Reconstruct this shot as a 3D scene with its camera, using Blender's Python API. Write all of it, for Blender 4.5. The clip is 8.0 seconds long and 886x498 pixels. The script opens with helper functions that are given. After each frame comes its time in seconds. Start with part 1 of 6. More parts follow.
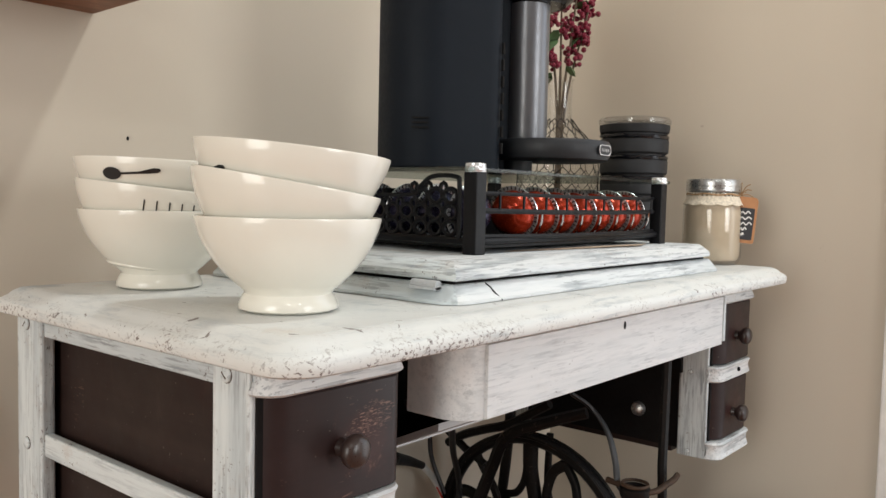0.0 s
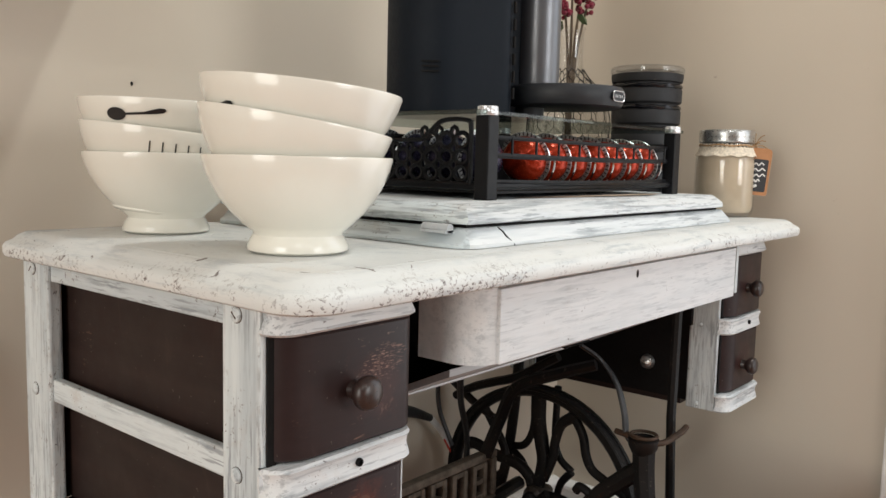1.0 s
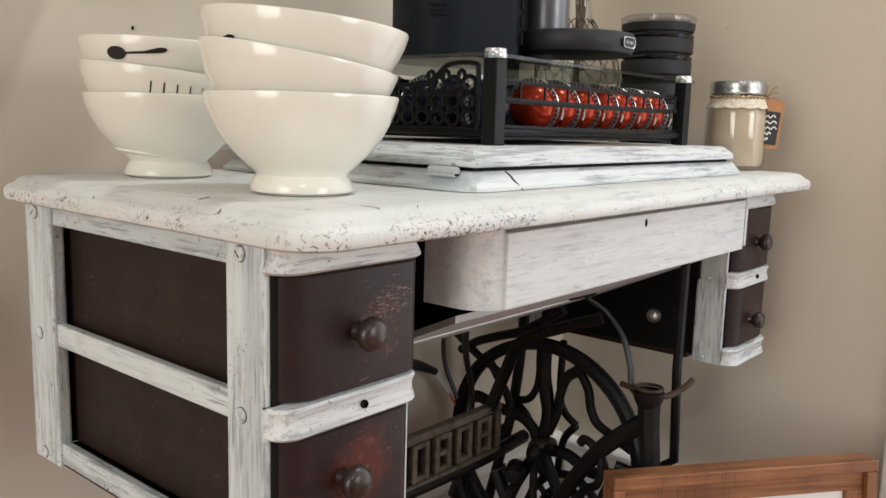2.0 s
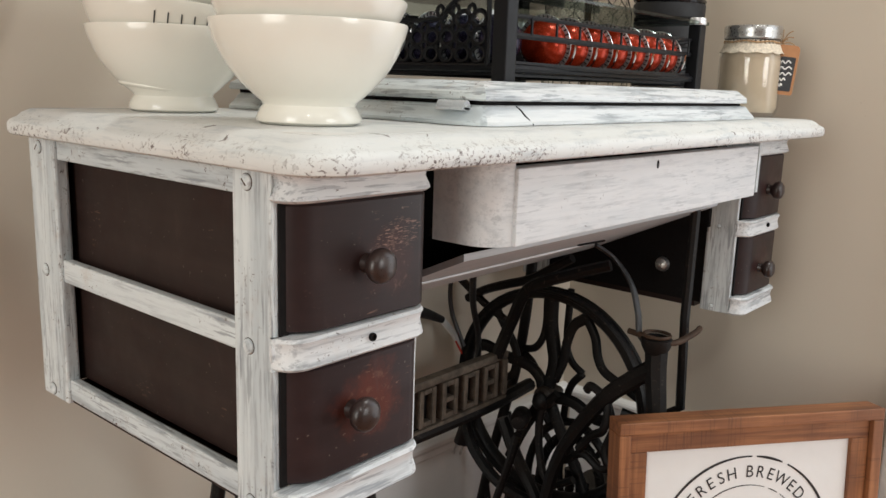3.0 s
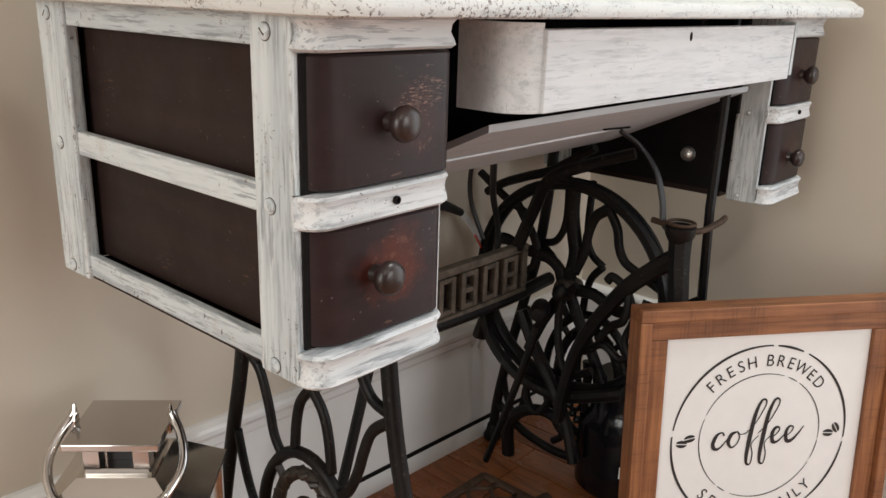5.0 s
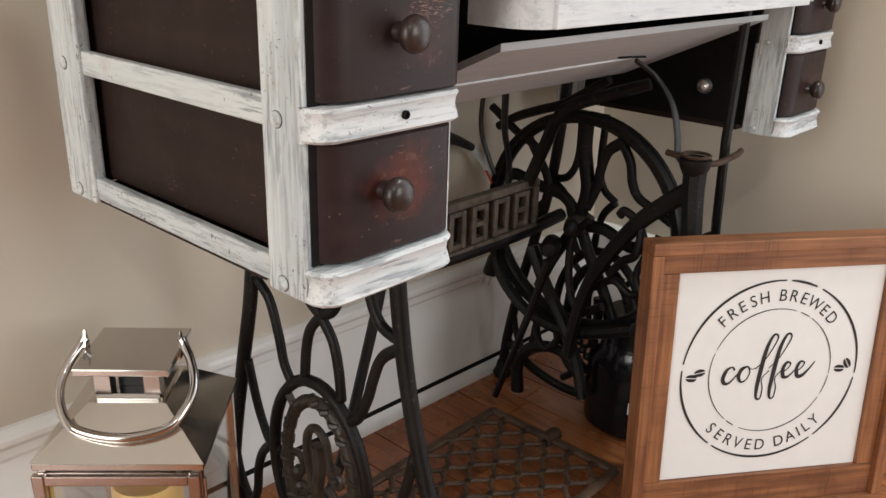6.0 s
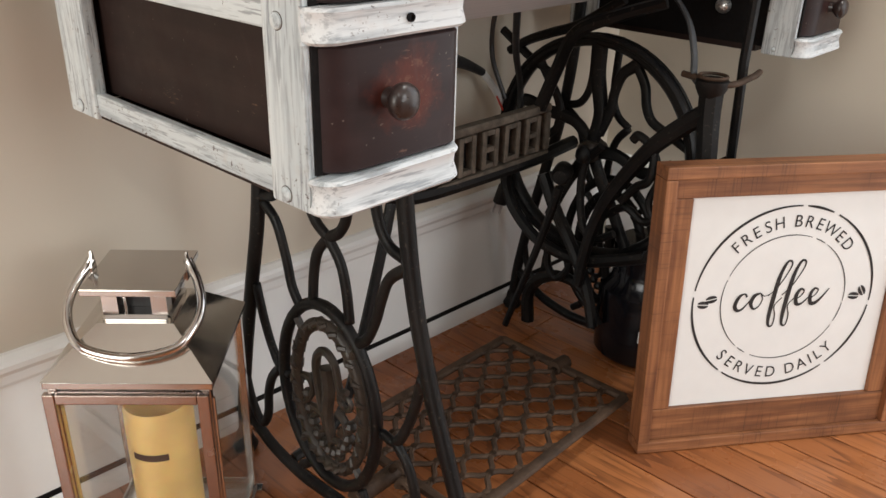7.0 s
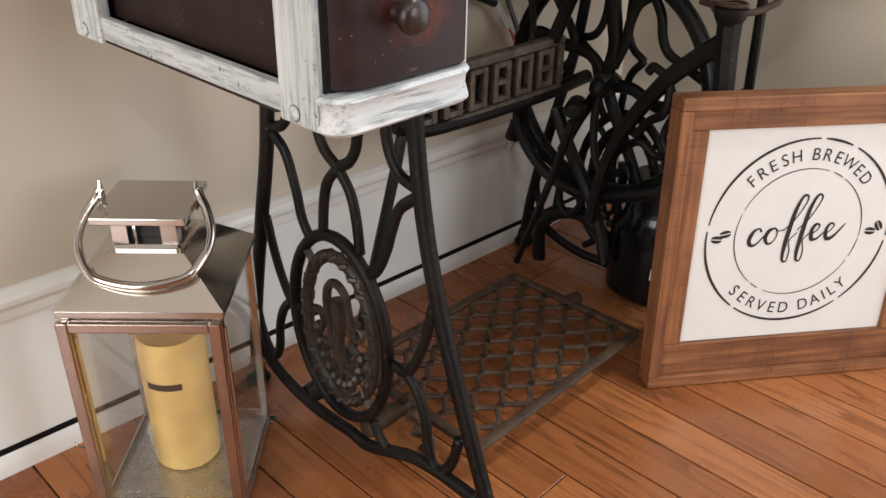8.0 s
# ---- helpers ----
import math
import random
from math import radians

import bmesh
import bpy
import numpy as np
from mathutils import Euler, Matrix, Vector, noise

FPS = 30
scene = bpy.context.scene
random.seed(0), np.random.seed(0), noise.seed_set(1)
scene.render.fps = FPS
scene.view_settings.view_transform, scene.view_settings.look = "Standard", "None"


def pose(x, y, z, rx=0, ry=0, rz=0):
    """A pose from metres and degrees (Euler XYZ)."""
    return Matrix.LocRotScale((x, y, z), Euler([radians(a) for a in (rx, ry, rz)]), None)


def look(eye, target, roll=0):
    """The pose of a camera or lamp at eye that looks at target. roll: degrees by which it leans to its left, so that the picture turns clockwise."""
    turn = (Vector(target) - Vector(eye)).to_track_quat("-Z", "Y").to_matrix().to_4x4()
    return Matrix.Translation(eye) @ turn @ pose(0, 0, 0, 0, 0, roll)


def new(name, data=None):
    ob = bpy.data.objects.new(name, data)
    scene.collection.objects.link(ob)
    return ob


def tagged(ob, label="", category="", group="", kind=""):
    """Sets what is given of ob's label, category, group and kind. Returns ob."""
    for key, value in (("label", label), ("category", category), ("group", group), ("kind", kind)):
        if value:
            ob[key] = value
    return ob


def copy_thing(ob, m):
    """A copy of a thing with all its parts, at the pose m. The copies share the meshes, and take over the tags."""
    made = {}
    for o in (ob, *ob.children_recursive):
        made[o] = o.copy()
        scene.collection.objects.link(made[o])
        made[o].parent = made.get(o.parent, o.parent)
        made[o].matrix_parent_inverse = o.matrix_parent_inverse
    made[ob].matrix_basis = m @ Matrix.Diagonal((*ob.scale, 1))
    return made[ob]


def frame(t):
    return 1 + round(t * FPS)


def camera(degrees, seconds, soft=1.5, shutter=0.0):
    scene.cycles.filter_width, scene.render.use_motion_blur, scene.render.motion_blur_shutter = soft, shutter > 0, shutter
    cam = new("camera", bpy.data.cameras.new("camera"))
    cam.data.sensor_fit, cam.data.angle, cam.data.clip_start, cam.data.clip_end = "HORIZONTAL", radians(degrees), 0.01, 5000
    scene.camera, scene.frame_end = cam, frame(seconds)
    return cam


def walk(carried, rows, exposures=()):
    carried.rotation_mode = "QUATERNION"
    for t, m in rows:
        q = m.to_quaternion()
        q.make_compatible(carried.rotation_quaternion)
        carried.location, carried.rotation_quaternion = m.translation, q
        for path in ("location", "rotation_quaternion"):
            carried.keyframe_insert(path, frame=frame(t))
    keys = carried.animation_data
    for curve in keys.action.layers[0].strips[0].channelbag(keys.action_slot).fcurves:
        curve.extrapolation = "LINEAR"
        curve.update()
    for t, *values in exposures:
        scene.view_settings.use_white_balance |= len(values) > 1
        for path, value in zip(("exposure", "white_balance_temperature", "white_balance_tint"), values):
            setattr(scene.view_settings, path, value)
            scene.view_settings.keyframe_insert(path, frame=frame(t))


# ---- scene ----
cam = camera(56.8, 8.0)
PATH = [
    (0, (-0.325, -0.35, 0.855), (1.212, 0.924, 0.734), 1.3),
    (0.5, (-0.323, -0.344, 0.845), (1.209, 0.93, 0.679), 1.3),
    (1, (-0.32, -0.338, 0.838), (1.206, 0.937, 0.626), 1.4),
    (1.5, (-0.317, -0.335, 0.83), (1.202, 0.941, 0.575), 1.5),
    (3, (-0.312, -0.328, 0.8), (1.179, 0.945, 0.405), 1.9),
    (3.5, (-0.312, -0.325, 0.789), (1.167, 0.946, 0.345), 2.0),
    (4, (-0.309, -0.322, 0.779), (1.156, 0.947, 0.286), 2.0),
    (4.5, (-0.309, -0.319, 0.77), (1.142, 0.946, 0.227), 2.0),
    (4.7, (-0.31, -0.318, 0.766), (1.135, 0.945, 0.203), 1.9),
    (6, (-0.307, -0.316, 0.736), (1.083, 0.934, 0.025), 1.8),
    (6.5, (-0.304, -0.316, 0.723), (1.058, 0.925, -0.056), 1.7),
    (7, (-0.301, -0.316, 0.712), (1.031, 0.915, -0.131), 1.5),
    (7.5, (-0.3, -0.317, 0.704), (1.002, 0.903, -0.2), 1.4),
    (8, (-0.301, -0.317, 0.693), (0.972, 0.892, -0.264), 1.2),
]
walk(cam, [(t, look(eye, target, roll)) for t, eye, target, roll in PATH], [(0, 0.18), (3.5, 0.16), (6, 0.34), (8, 0.46)])

# ---- world and light ----
world = bpy.data.worlds.new("world")
scene.world = world
world.use_nodes = True
wn = world.node_tree.nodes
sky = wn.new("ShaderNodeTexSky")
sky.sky_type = "NISHITA"
sky.sun_disc = False
sky.sun_elevation, sky.sun_rotation = radians(35), radians(250)
wn["Background"].inputs["Strength"].default_value = 0.10
world.node_tree.links.new(sky.outputs[0], wn["Background"].inputs["Color"])


def lamp(name, m, watts, colour, size, shape="DISK", size_y=None):
    data = bpy.data.lights.new(name, "AREA")
    data.shape, data.size, data.energy, data.color = shape, size, watts, colour
    if size_y:
        data.size_y = size_y
    ob = new(name, data)
    ob.matrix_world = m
    return tagged(ob, kind="structure")


ROOM_L, ROOM_R, ROOM_F, ROOM_B, CEIL = -2.6, 1.03, -3.0, 0.66, 2.45
BACK = pose(0, 0.5335, 0, 0, 0, -2.4)  # face of the back wall, which runs askew to the table
# unseen ceiling spots; the first is added to brighten the upper side wall
LAMPS = [(0.70, -0.42, 11.0), (-0.30, -2.10, 4.0), (-1.40, -1.60, 9.0)]
for lx, ly, watts in LAMPS:
    lamp("downlight_lamp", pose(lx, ly, CEIL - 0.035), watts, (0.975, 0.995, 0.965), 0.12)
# daylight that enters by the window of the side wall
lamp("window_daylight", pose(ROOM_L + 0.03, -0.35, 1.10, 0, -90, 0), 29, (1.0, 0.99, 0.94), 1.7, "RECTANGLE", 1.2)
# and by the window of the wall behind the camera
lamp("window_daylight", pose(0.42, ROOM_F + 0.03, 1.25, 90, 0, 0), 25, (0.98, 0.99, 0.98), 1.0, "RECTANGLE", 1.4)
# and by the open doorway of the side wall
lamp("doorway_daylight", pose(ROOM_R + 0.06, -0.66, 1.02, 0, 90, 0), 8, (0.97, 0.98, 1.0), 1.9, "RECTANGLE", 0.88)


# ---- materials ----
class Nodes:
    def __init__(self, name, rough=0.5, metal=0.0):
        self.mat = bpy.data.materials.new(name)
        self.mat.use_nodes = True
        self.tree = self.mat.node_tree
        self.bsdf = self.tree.nodes["Principled BSDF"]
        self.bsdf.inputs["Roughness"].default_value = rough
        self.bsdf.inputs["Metallic"].default_value = metal

    def node(self, kind, operation=""):
        n = self.tree.nodes.new(kind)
        if operation:
            n.operation = operation
        return n

    def link(self, a, b):
        self.tree.links.new(a, b)

    def coords(self, scale=(1, 1, 1), turn=(0, 0, 0), shift=True, kind="Object"):
        tc = self.node("ShaderNodeTexCoord")
        mp = self.node("ShaderNodeMapping")
        mp.inputs["Scale"].default_value = scale
        mp.inputs["Rotation"].default_value = turn
        self.link(tc.outputs[kind], mp.inputs["Vector"])
        if not shift:
            return mp.outputs[0]
        info = self.node("ShaderNodeObjectInfo")
        mul = self.node("ShaderNodeMath", operation="MULTIPLY")
        mul.inputs[1].default_value = 37.0
        self.link(info.outputs["Random"], mul.inputs[0])
        add = self.node("ShaderNodeVectorMath", operation="ADD")
        self.link(mp.outputs[0], add.inputs[0])
        self.link(mul.outputs[0], add.inputs[1])
        return add.outputs[0]

    def noise(self, vec, scale, detail=4.0, rough=0.55, distort=0.0):
        n = self.node("ShaderNodeTexNoise")
        n.inputs["Scale"].default_value = scale
        n.inputs["Detail"].default_value = detail
        n.inputs["Roughness"].default_value = rough
        n.inputs["Distortion"].default_value = distort
        self.link(vec, n.inputs["Vector"])
        return n.outputs["Fac"]

    def ramp(self, fac, lo, hi, a=0.0, b=1.0):
        n = self.node("ShaderNodeMapRange")
        n.inputs["From Min"].default_value, n.inputs["From Max"].default_value = lo, hi
        n.inputs["To Min"].default_value, n.inputs["To Max"].default_value = a, b
        self.link(fac, n.inputs["Value"])
        return n.outputs[0]

    def mul(self, a, b):
        n = self.node("ShaderNodeMath", operation="MULTIPLY")
        n.use_clamp = True
        for i, v in enumerate((a, b)):
            if isinstance(v, (int, float)):
                n.inputs[i].default_value = v
            else:
                self.link(v, n.inputs[i])
        return n.outputs[0]

    def mix(self, fac, a, b):
        n = self.node("ShaderNodeMix")
        n.data_type = "RGBA"
        for sock, v in ((n.inputs[0], fac), (n.inputs[6], a), (n.inputs[7], b)):
            if isinstance(v, (int, float)):
                sock.default_value = v
            elif isinstance(v, tuple):
                sock.default_value = (*v, 1)
            else:
                self.link(v, sock)
        return n.outputs[2]

    def colour(self, v):
        if isinstance(v, tuple):
            self.bsdf.inputs["Base Color"].default_value = (*v, 1)
        else:
            self.link(v, self.bsdf.inputs["Base Color"])

    def rough(self, v):
        self.link(v, self.bsdf.inputs["Roughness"])

    def bump(self, fac, strength=0.3, distance=0.001):
        n = self.node("ShaderNodeBump")
        n.inputs["Strength"].default_value = strength
        n.inputs["Distance"].default_value = distance
        self.link(fac, n.inputs["Height"])
        self.link(n.outputs[0], self.bsdf.inputs["Normal"])


def distressed_paint(name, grain, chips, streak=0.5, tone=(0.80, 0.79, 0.76)):
    """Chalky white brushed paint; grain: the axis of the brush strokes; chips: how much is knocked off."""
    n = Nodes(name, 0.55)
    stretch = [150.0, 150.0, 150.0]
    if grain in "xyz":
        stretch["xyz".index(grain)] = 10.0
    else:
        stretch = [60.0, 60.0, 60.0]
    v = n.coords(tuple(stretch))
    brush = n.noise(v, 1.0, 5.0, 0.65)
    plain = n.coords()
    patch = n.noise(plain, 9.0, 3.0)
    # thin washes in which the dark ground shows through
    wash = n.noise(n.coords(tuple(c * 0.28 for c in stretch)), 1.0, 4.0, 0.6, 0.4)
    col = n.mix(n.ramp(wash, 0.46, 0.66, 0.0, 0.75 * streak), tone, (0.44, 0.495, 0.525))
    col = n.mix(n.mul(n.ramp(brush, 0.50, 0.62), n.ramp(patch, 0.34, 0.58, 0.15, 0.90 * streak)), col, (0.34, 0.375, 0.40))
    fine = [330.0, 330.0, 330.0]
    if grain in "xyz":
        fine["xyz".index(grain)] = 26.0
    else:
        fine = [120.0, 120.0, 120.0]
    hair = n.noise(n.coords(tuple(fine)), 1.0, 3.0, 0.6)
    col = n.mix(n.mul(n.ramp(hair, 0.55, 0.61), n.ramp(patch, 0.42, 0.58, 0.1 * streak, 0.8 * streak)), col, (0.24, 0.265, 0.29))
    loose = 0.0 if grain in "xyz" else 0.06
    spots = n.noise(plain, 230.0 if grain in "xyz" else 170.0, 4.0, 0.65, 0.6)
    where = n.noise(plain, 12.0, 4.0, 0.6)
    chip = n.mul(n.ramp(spots, 0.665 - 0.055 * chips, 0.70 - 0.055 * chips), n.ramp(where, 0.60 + loose - 0.10 * chips, 0.66 + loose - 0.10 * chips))
    scrape = n.mul(n.ramp(brush, 0.64, 0.72), n.ramp(where, 0.60 - 0.06 * chips, 0.70 - 0.06 * chips))
    col = n.mix(n.mul(scrape, 0.6), col, (0.20, 0.19, 0.185))
    rub = n.mul(n.ramp(n.noise(plain, 55.0, 5.0, 0.7), 0.52, 0.66), n.ramp(where, 0.56 - 0.08 * chips, 0.70 - 0.08 * chips))
    col = n.mix(n.mul(rub, 0.35 * chips), col, (0.42, 0.31, 0.24))
    col = n.mix(n.mul(chip, 0.92), col, (0.085, 0.060, 0.052))
    if grain in "xyz":
        # paint rubbed through along the long edges
        tc = n.node("ShaderNodeTexCoord")
        sep = n.node("ShaderNodeSeparateXYZ")
        n.link(tc.outputs["Generated"], sep.inputs[0])
        near = []
        for axis in "xyz":
            if axis != grain:
                off = n.node("ShaderNodeMath", "SUBTRACT")
                off.inputs[1].default_value = 0.5
                n.link(sep.outputs["xyz".index(axis)], off.inputs[0])
                size = n.node("ShaderNodeMath", "ABSOLUTE")
                n.link(off.outputs[0], size.inputs[0])
                near.append(n.ramp(size.outputs[0], 0.40, 0.495))
        rim = n.node("ShaderNodeMath", "MINIMUM")
        n.link(near[0], rim.inputs[0])
        n.link(near[1], rim.inputs[1])
        worn = n.mul(rim.outputs[0], n.ramp(n.noise(plain, 26.0, 5.0, 0.7), 0.46, 0.62))
        col = n.mix(n.mul(worn, 0.75 * min(1.0, chips)), col, (0.22, 0.205, 0.20))
        knock = n.mul(rim.outputs[0], n.ramp(n.noise(plain, 60.0, 4.0, 0.7), 0.60, 0.66))
        col = n.mix(n.mul(knock, 0.85 * min(1.0, chips)), col, (0.07, 0.05, 0.045))
    n.colour(col)
    n.rough(n.ramp(brush, 0.2, 0.8, 0.42, 0.68))
    n.bump(n.mix(chip, brush, (0.0, 0.0, 0.0)), 0.35, 0.0008)
    return n.mat


def edge_paint(name, tone, bottom):
    """White paint on a moulded edge: level brush streaks, and knocks that crowd on its lower half."""
    n = Nodes(name, 0.5)
    plain = n.coords(shift=False)
    streak = n.noise(n.coords((22.0, 22.0, 230.0), shift=False), 1.0, 5.0, 0.65)
    patch = n.noise(plain, 8.0, 4.0, 0.6)
    col = n.mix(n.mul(n.ramp(streak, 0.50, 0.64), n.ramp(patch, 0.38, 0.62, 0.05, 0.75)), tone, (0.40, 0.445, 0.47))
    warm = n.noise(plain, 5.0, 3.0, 0.6)
    col = n.mix(n.mul(n.ramp(streak, 0.42, 0.30), n.ramp(warm, 0.48, 0.66, 0.0, 0.5)), col, (0.60, 0.50, 0.40))
    tc = n.node("ShaderNodeTexCoord")
    sep = n.node("ShaderNodeSeparateXYZ")
    n.link(tc.outputs["Object"], sep.inputs[0])
    low = n.ramp(sep.outputs[2], bottom + 0.019, bottom + 0.006, 0.10, 1.0)
    where = n.noise(plain, 17.0, 5.0, 0.7)
    spots = n.noise(n.coords((290.0, 290.0, 340.0), shift=False), 1.0, 4.0, 0.65, 0.6)
    chip = n.mul(n.mul(n.ramp(spots, 0.560, 0.595), n.ramp(where, 0.46, 0.57)), low)
    col = n.mix(n.mul(n.mul(n.ramp(spots, 0.50, 0.58), n.ramp(where, 0.50, 0.62)), n.mul(low, 0.45)), col, (0.40, 0.33, 0.29))
    col = n.mix(n.mul(chip, 0.9), col, (0.085, 0.060, 0.055))
    gouge = n.mul(n.ramp(n.noise(n.coords((60.0, 60.0, 140.0), shift=False), 1.0, 3.0, 0.6, 1.0), 0.685, 0.705), 0.85)
    col = n.mix(gouge, col, (0.12, 0.09, 0.08))
    n.colour(col)
    n.rough(n.ramp(streak, 0.2, 0.8, 0.38, 0.62))
    n.bump(n.mix(chip, streak, (0.0, 0.0, 0.0)), 0.35, 0.0008)
    return n.mat


def stained_wood(name, base, worn, grain, wear, rough=0.38, red=0.35, handled=None, scuffed=None):
    """handled: (x, z, red share) of the fingers' wear round a knob; scuffed: (x, z) of a patch of scratches, both over the face."""
    n = Nodes(name, rough)
    n.bsdf.inputs["Specular IOR Level"].default_value = 0.22
    stretch = [60.0, 60.0, 60.0]
    stretch["xyz".index(grain)] = 4.0
    v = n.coords(tuple(stretch))
    fibre = n.noise(v, 1.0, 6.0, 0.6)
    plain = n.coords()
    big = n.noise(plain, 12.0, 4.0, 0.6)
    cloud = n.noise(plain, 5.0, 5.0, 0.65)
    col = n.mix(n.ramp(fibre, 0.3, 0.75), base, tuple(c * 1.7 for c in base))
    col = n.mix(n.mul(n.ramp(big, 0.50, 0.68), red), col, (0.085, 0.026, 0.017))
    col = n.mix(n.ramp(cloud, 0.42, 0.72, 0.0, 0.40), col, tuple(c * 2.1 for c in base))

    def near(x, z, wx, wz, spread):
        """Distance from a point of the face, ragged at its rim."""
        tc = n.node("ShaderNodeTexCoord")
        mp = n.node("ShaderNodeMapping")
        mp.inputs["Location"].default_value = (-x * wx, 0.0, -z * wz)
        mp.inputs["Scale"].default_value = (wx, 0.0, wz)
        n.link(tc.outputs["Generated"], mp.inputs["Vector"])
        far = n.node("ShaderNodeVectorMath", "LENGTH")
        n.link(mp.outputs[0], far.inputs[0])
        wob = n.node("ShaderNodeMath", "MULTIPLY_ADD")
        n.link(n.noise(plain, 34.0, 5.0, 0.7), wob.inputs[0])
        wob.inputs[1].default_value = spread
        n.link(far.outputs["Value"], wob.inputs[2])
        return wob.outputs[0]

    if handled:
        # finish worn to red-brown by fingers round the knob
        rub = near(handled[0], handled[1], 1.35, 1.0, 0.75)
        col = n.mix(n.mul(n.ramp(rub, 0.76, 0.52), handled[2]), col, (0.105, 0.024, 0.014))
        bare = n.mul(n.ramp(rub, 0.72, 0.60), n.ramp(n.noise(plain, 120.0, 4.0, 0.7), 0.56, 0.64))
        col = n.mix(n.mul(bare, 0.22), col, worn)
    if scuffed:
        # short level scratches down to the bare wood
        patch = near(scuffed[0], scuffed[1], 1.5, 1.6, 0.55)
        lines = n.noise(n.coords((170.0, 170.0, 760.0)), 1.0, 3.0, 0.6)
        col = n.mix(n.mul(n.mul(n.ramp(lines, 0.55, 0.63), n.ramp(patch, 0.56, 0.44)), 0.8), col, worn)
    stretch["xyz".index(grain)] = 13.0
    v2 = n.coords(tuple(c * 6.5 for c in stretch))
    nick = n.mul(n.ramp(n.noise(v2, 1.0, 3.0, 0.6), 0.62, 0.66), n.ramp(n.noise(plain, 16.0, 2.0), 0.58 - 0.1 * wear, 0.66 - 0.1 * wear))
    col = n.mix(n.mul(nick, 0.6), col, worn)
    streak = n.mul(n.ramp(n.noise(n.coords((24.0, 24.0, 9.0)), 1.0, 5.0, 0.7, 1.2), 0.60, 0.72), 0.30)
    col = n.mix(streak, col, tuple(c * 4.0 for c in base))
    dust = n.ramp(n.noise(plain, 260.0, 2.0), 0.72, 0.75)
    col = n.mix(n.mul(dust, 0.30), col, (0.3, 0.26, 0.22))
    n.colour(col)
    n.rough(n.ramp(big, 0.3, 0.7, rough - 0.08, rough + 0.16))
    n.bump(fibre, 0.2, 0.0006)
    return n.mat


def simple(name, base, rough, metal=0.0, vary=0.12, scale=25.0, bump=0.0, coat=0.0, spec=0.5):
    n = Nodes(name, rough, metal)
    n.bsdf.inputs["Specular IOR Level"].default_value = spec
    v = n.coords()
    f = n.noise(v, scale, 5.0, 0.6)
    n.colour(n.mix(n.ramp(f, 0.3, 0.7), tuple(c * (1 - vary) for c in base), tuple(min(1, c * (1 + vary)) for c in base)))
    fine = n.noise(v, scale * 7, 3.0)
    n.rough(n.ramp(fine, 0.3, 0.7, max(0.02, rough - 0.06), rough + 0.06))
    if bump:
        n.bump(fine, bump, 0.0006)
    if coat:
        n.bsdf.inputs["Coat Weight"].default_value = coat
        n.bsdf.inputs["Coat Roughness"].default_value = 0.06
    return n.mat


def glass(name, tint=(0.95, 0.97, 0.96), rough=0.02, shine=0.7):
    n = Nodes(name, rough)
    out = n.tree.nodes["Material Output"]
    gl = n.node("ShaderNodeBsdfGlossy")
    gl.inputs["Roughness"].default_value = rough
    tr = n.node("ShaderNodeBsdfTransparent")
    tr.inputs["Color"].default_value = (*tint, 1)
    lw = n.node("ShaderNodeLayerWeight")
    lw.inputs["Blend"].default_value = 0.5
    pw = n.node("ShaderNodeMath", operation="POWER")
    pw.inputs[1].default_value = 4.0
    n.link(lw.outputs["Facing"], pw.inputs[0])
    gloss = n.ramp(pw.outputs[0], 0.0, 1.0, 0.05, shine)
    mx = n.node("ShaderNodeMixShader")
    n.link(gloss, mx.inputs[0])
    n.link(tr.outputs[0], mx.inputs[1])
    n.link(gl.outputs[0], mx.inputs[2])
    n.link(mx.outputs[0], out.inputs["Surface"])
    return n.mat


def iron_material():
    n = Nodes("cast_iron", 0.42, 0.0)
    n.bsdf.inputs["Specular IOR Level"].default_value = 0.24
    v = n.coords(shift=False)
    big = n.noise(v, 14.0, 4.0)
    fine = n.noise(v, 220.0, 4.0)
    col = n.mix(n.ramp(big, 0.45, 0.70), (0.0040, 0.0040, 0.0043), (0.0125, 0.0098, 0.0085))
    col = n.mix(n.mul(n.ramp(fine, 0.63, 0.70), 0.4), col, (0.11, 0.09, 0.07))
    n.colour(col)
    n.rough(n.ramp(big, 0.3, 0.7, 0.34, 0.62))
    n.bump(fine, 0.35, 0.0008)
    return n.mat


def wall_material():
    n = Nodes("beige_wall_paint", 0.62)
    v = n.coords(shift=False)
    f = n.noise(v, 2.2, 3.0)
    fine = n.noise(v, 350.0, 3.0)
    col = n.mix(n.ramp(f, 0.3, 0.7), (0.578, 0.512, 0.425), (0.608, 0.540, 0.449))
    mark = n.mul(n.ramp(n.noise(v, 60.0, 2.0), 0.74, 0.78), n.ramp(n.noise(v, 7.0, 1.0), 0.55, 0.62))
    n.colour(n.mix(n.mul(mark, 0.5), col, (0.36, 0.28, 0.22)))
    n.bump(fine, 0.10, 0.0006)
    return n.mat


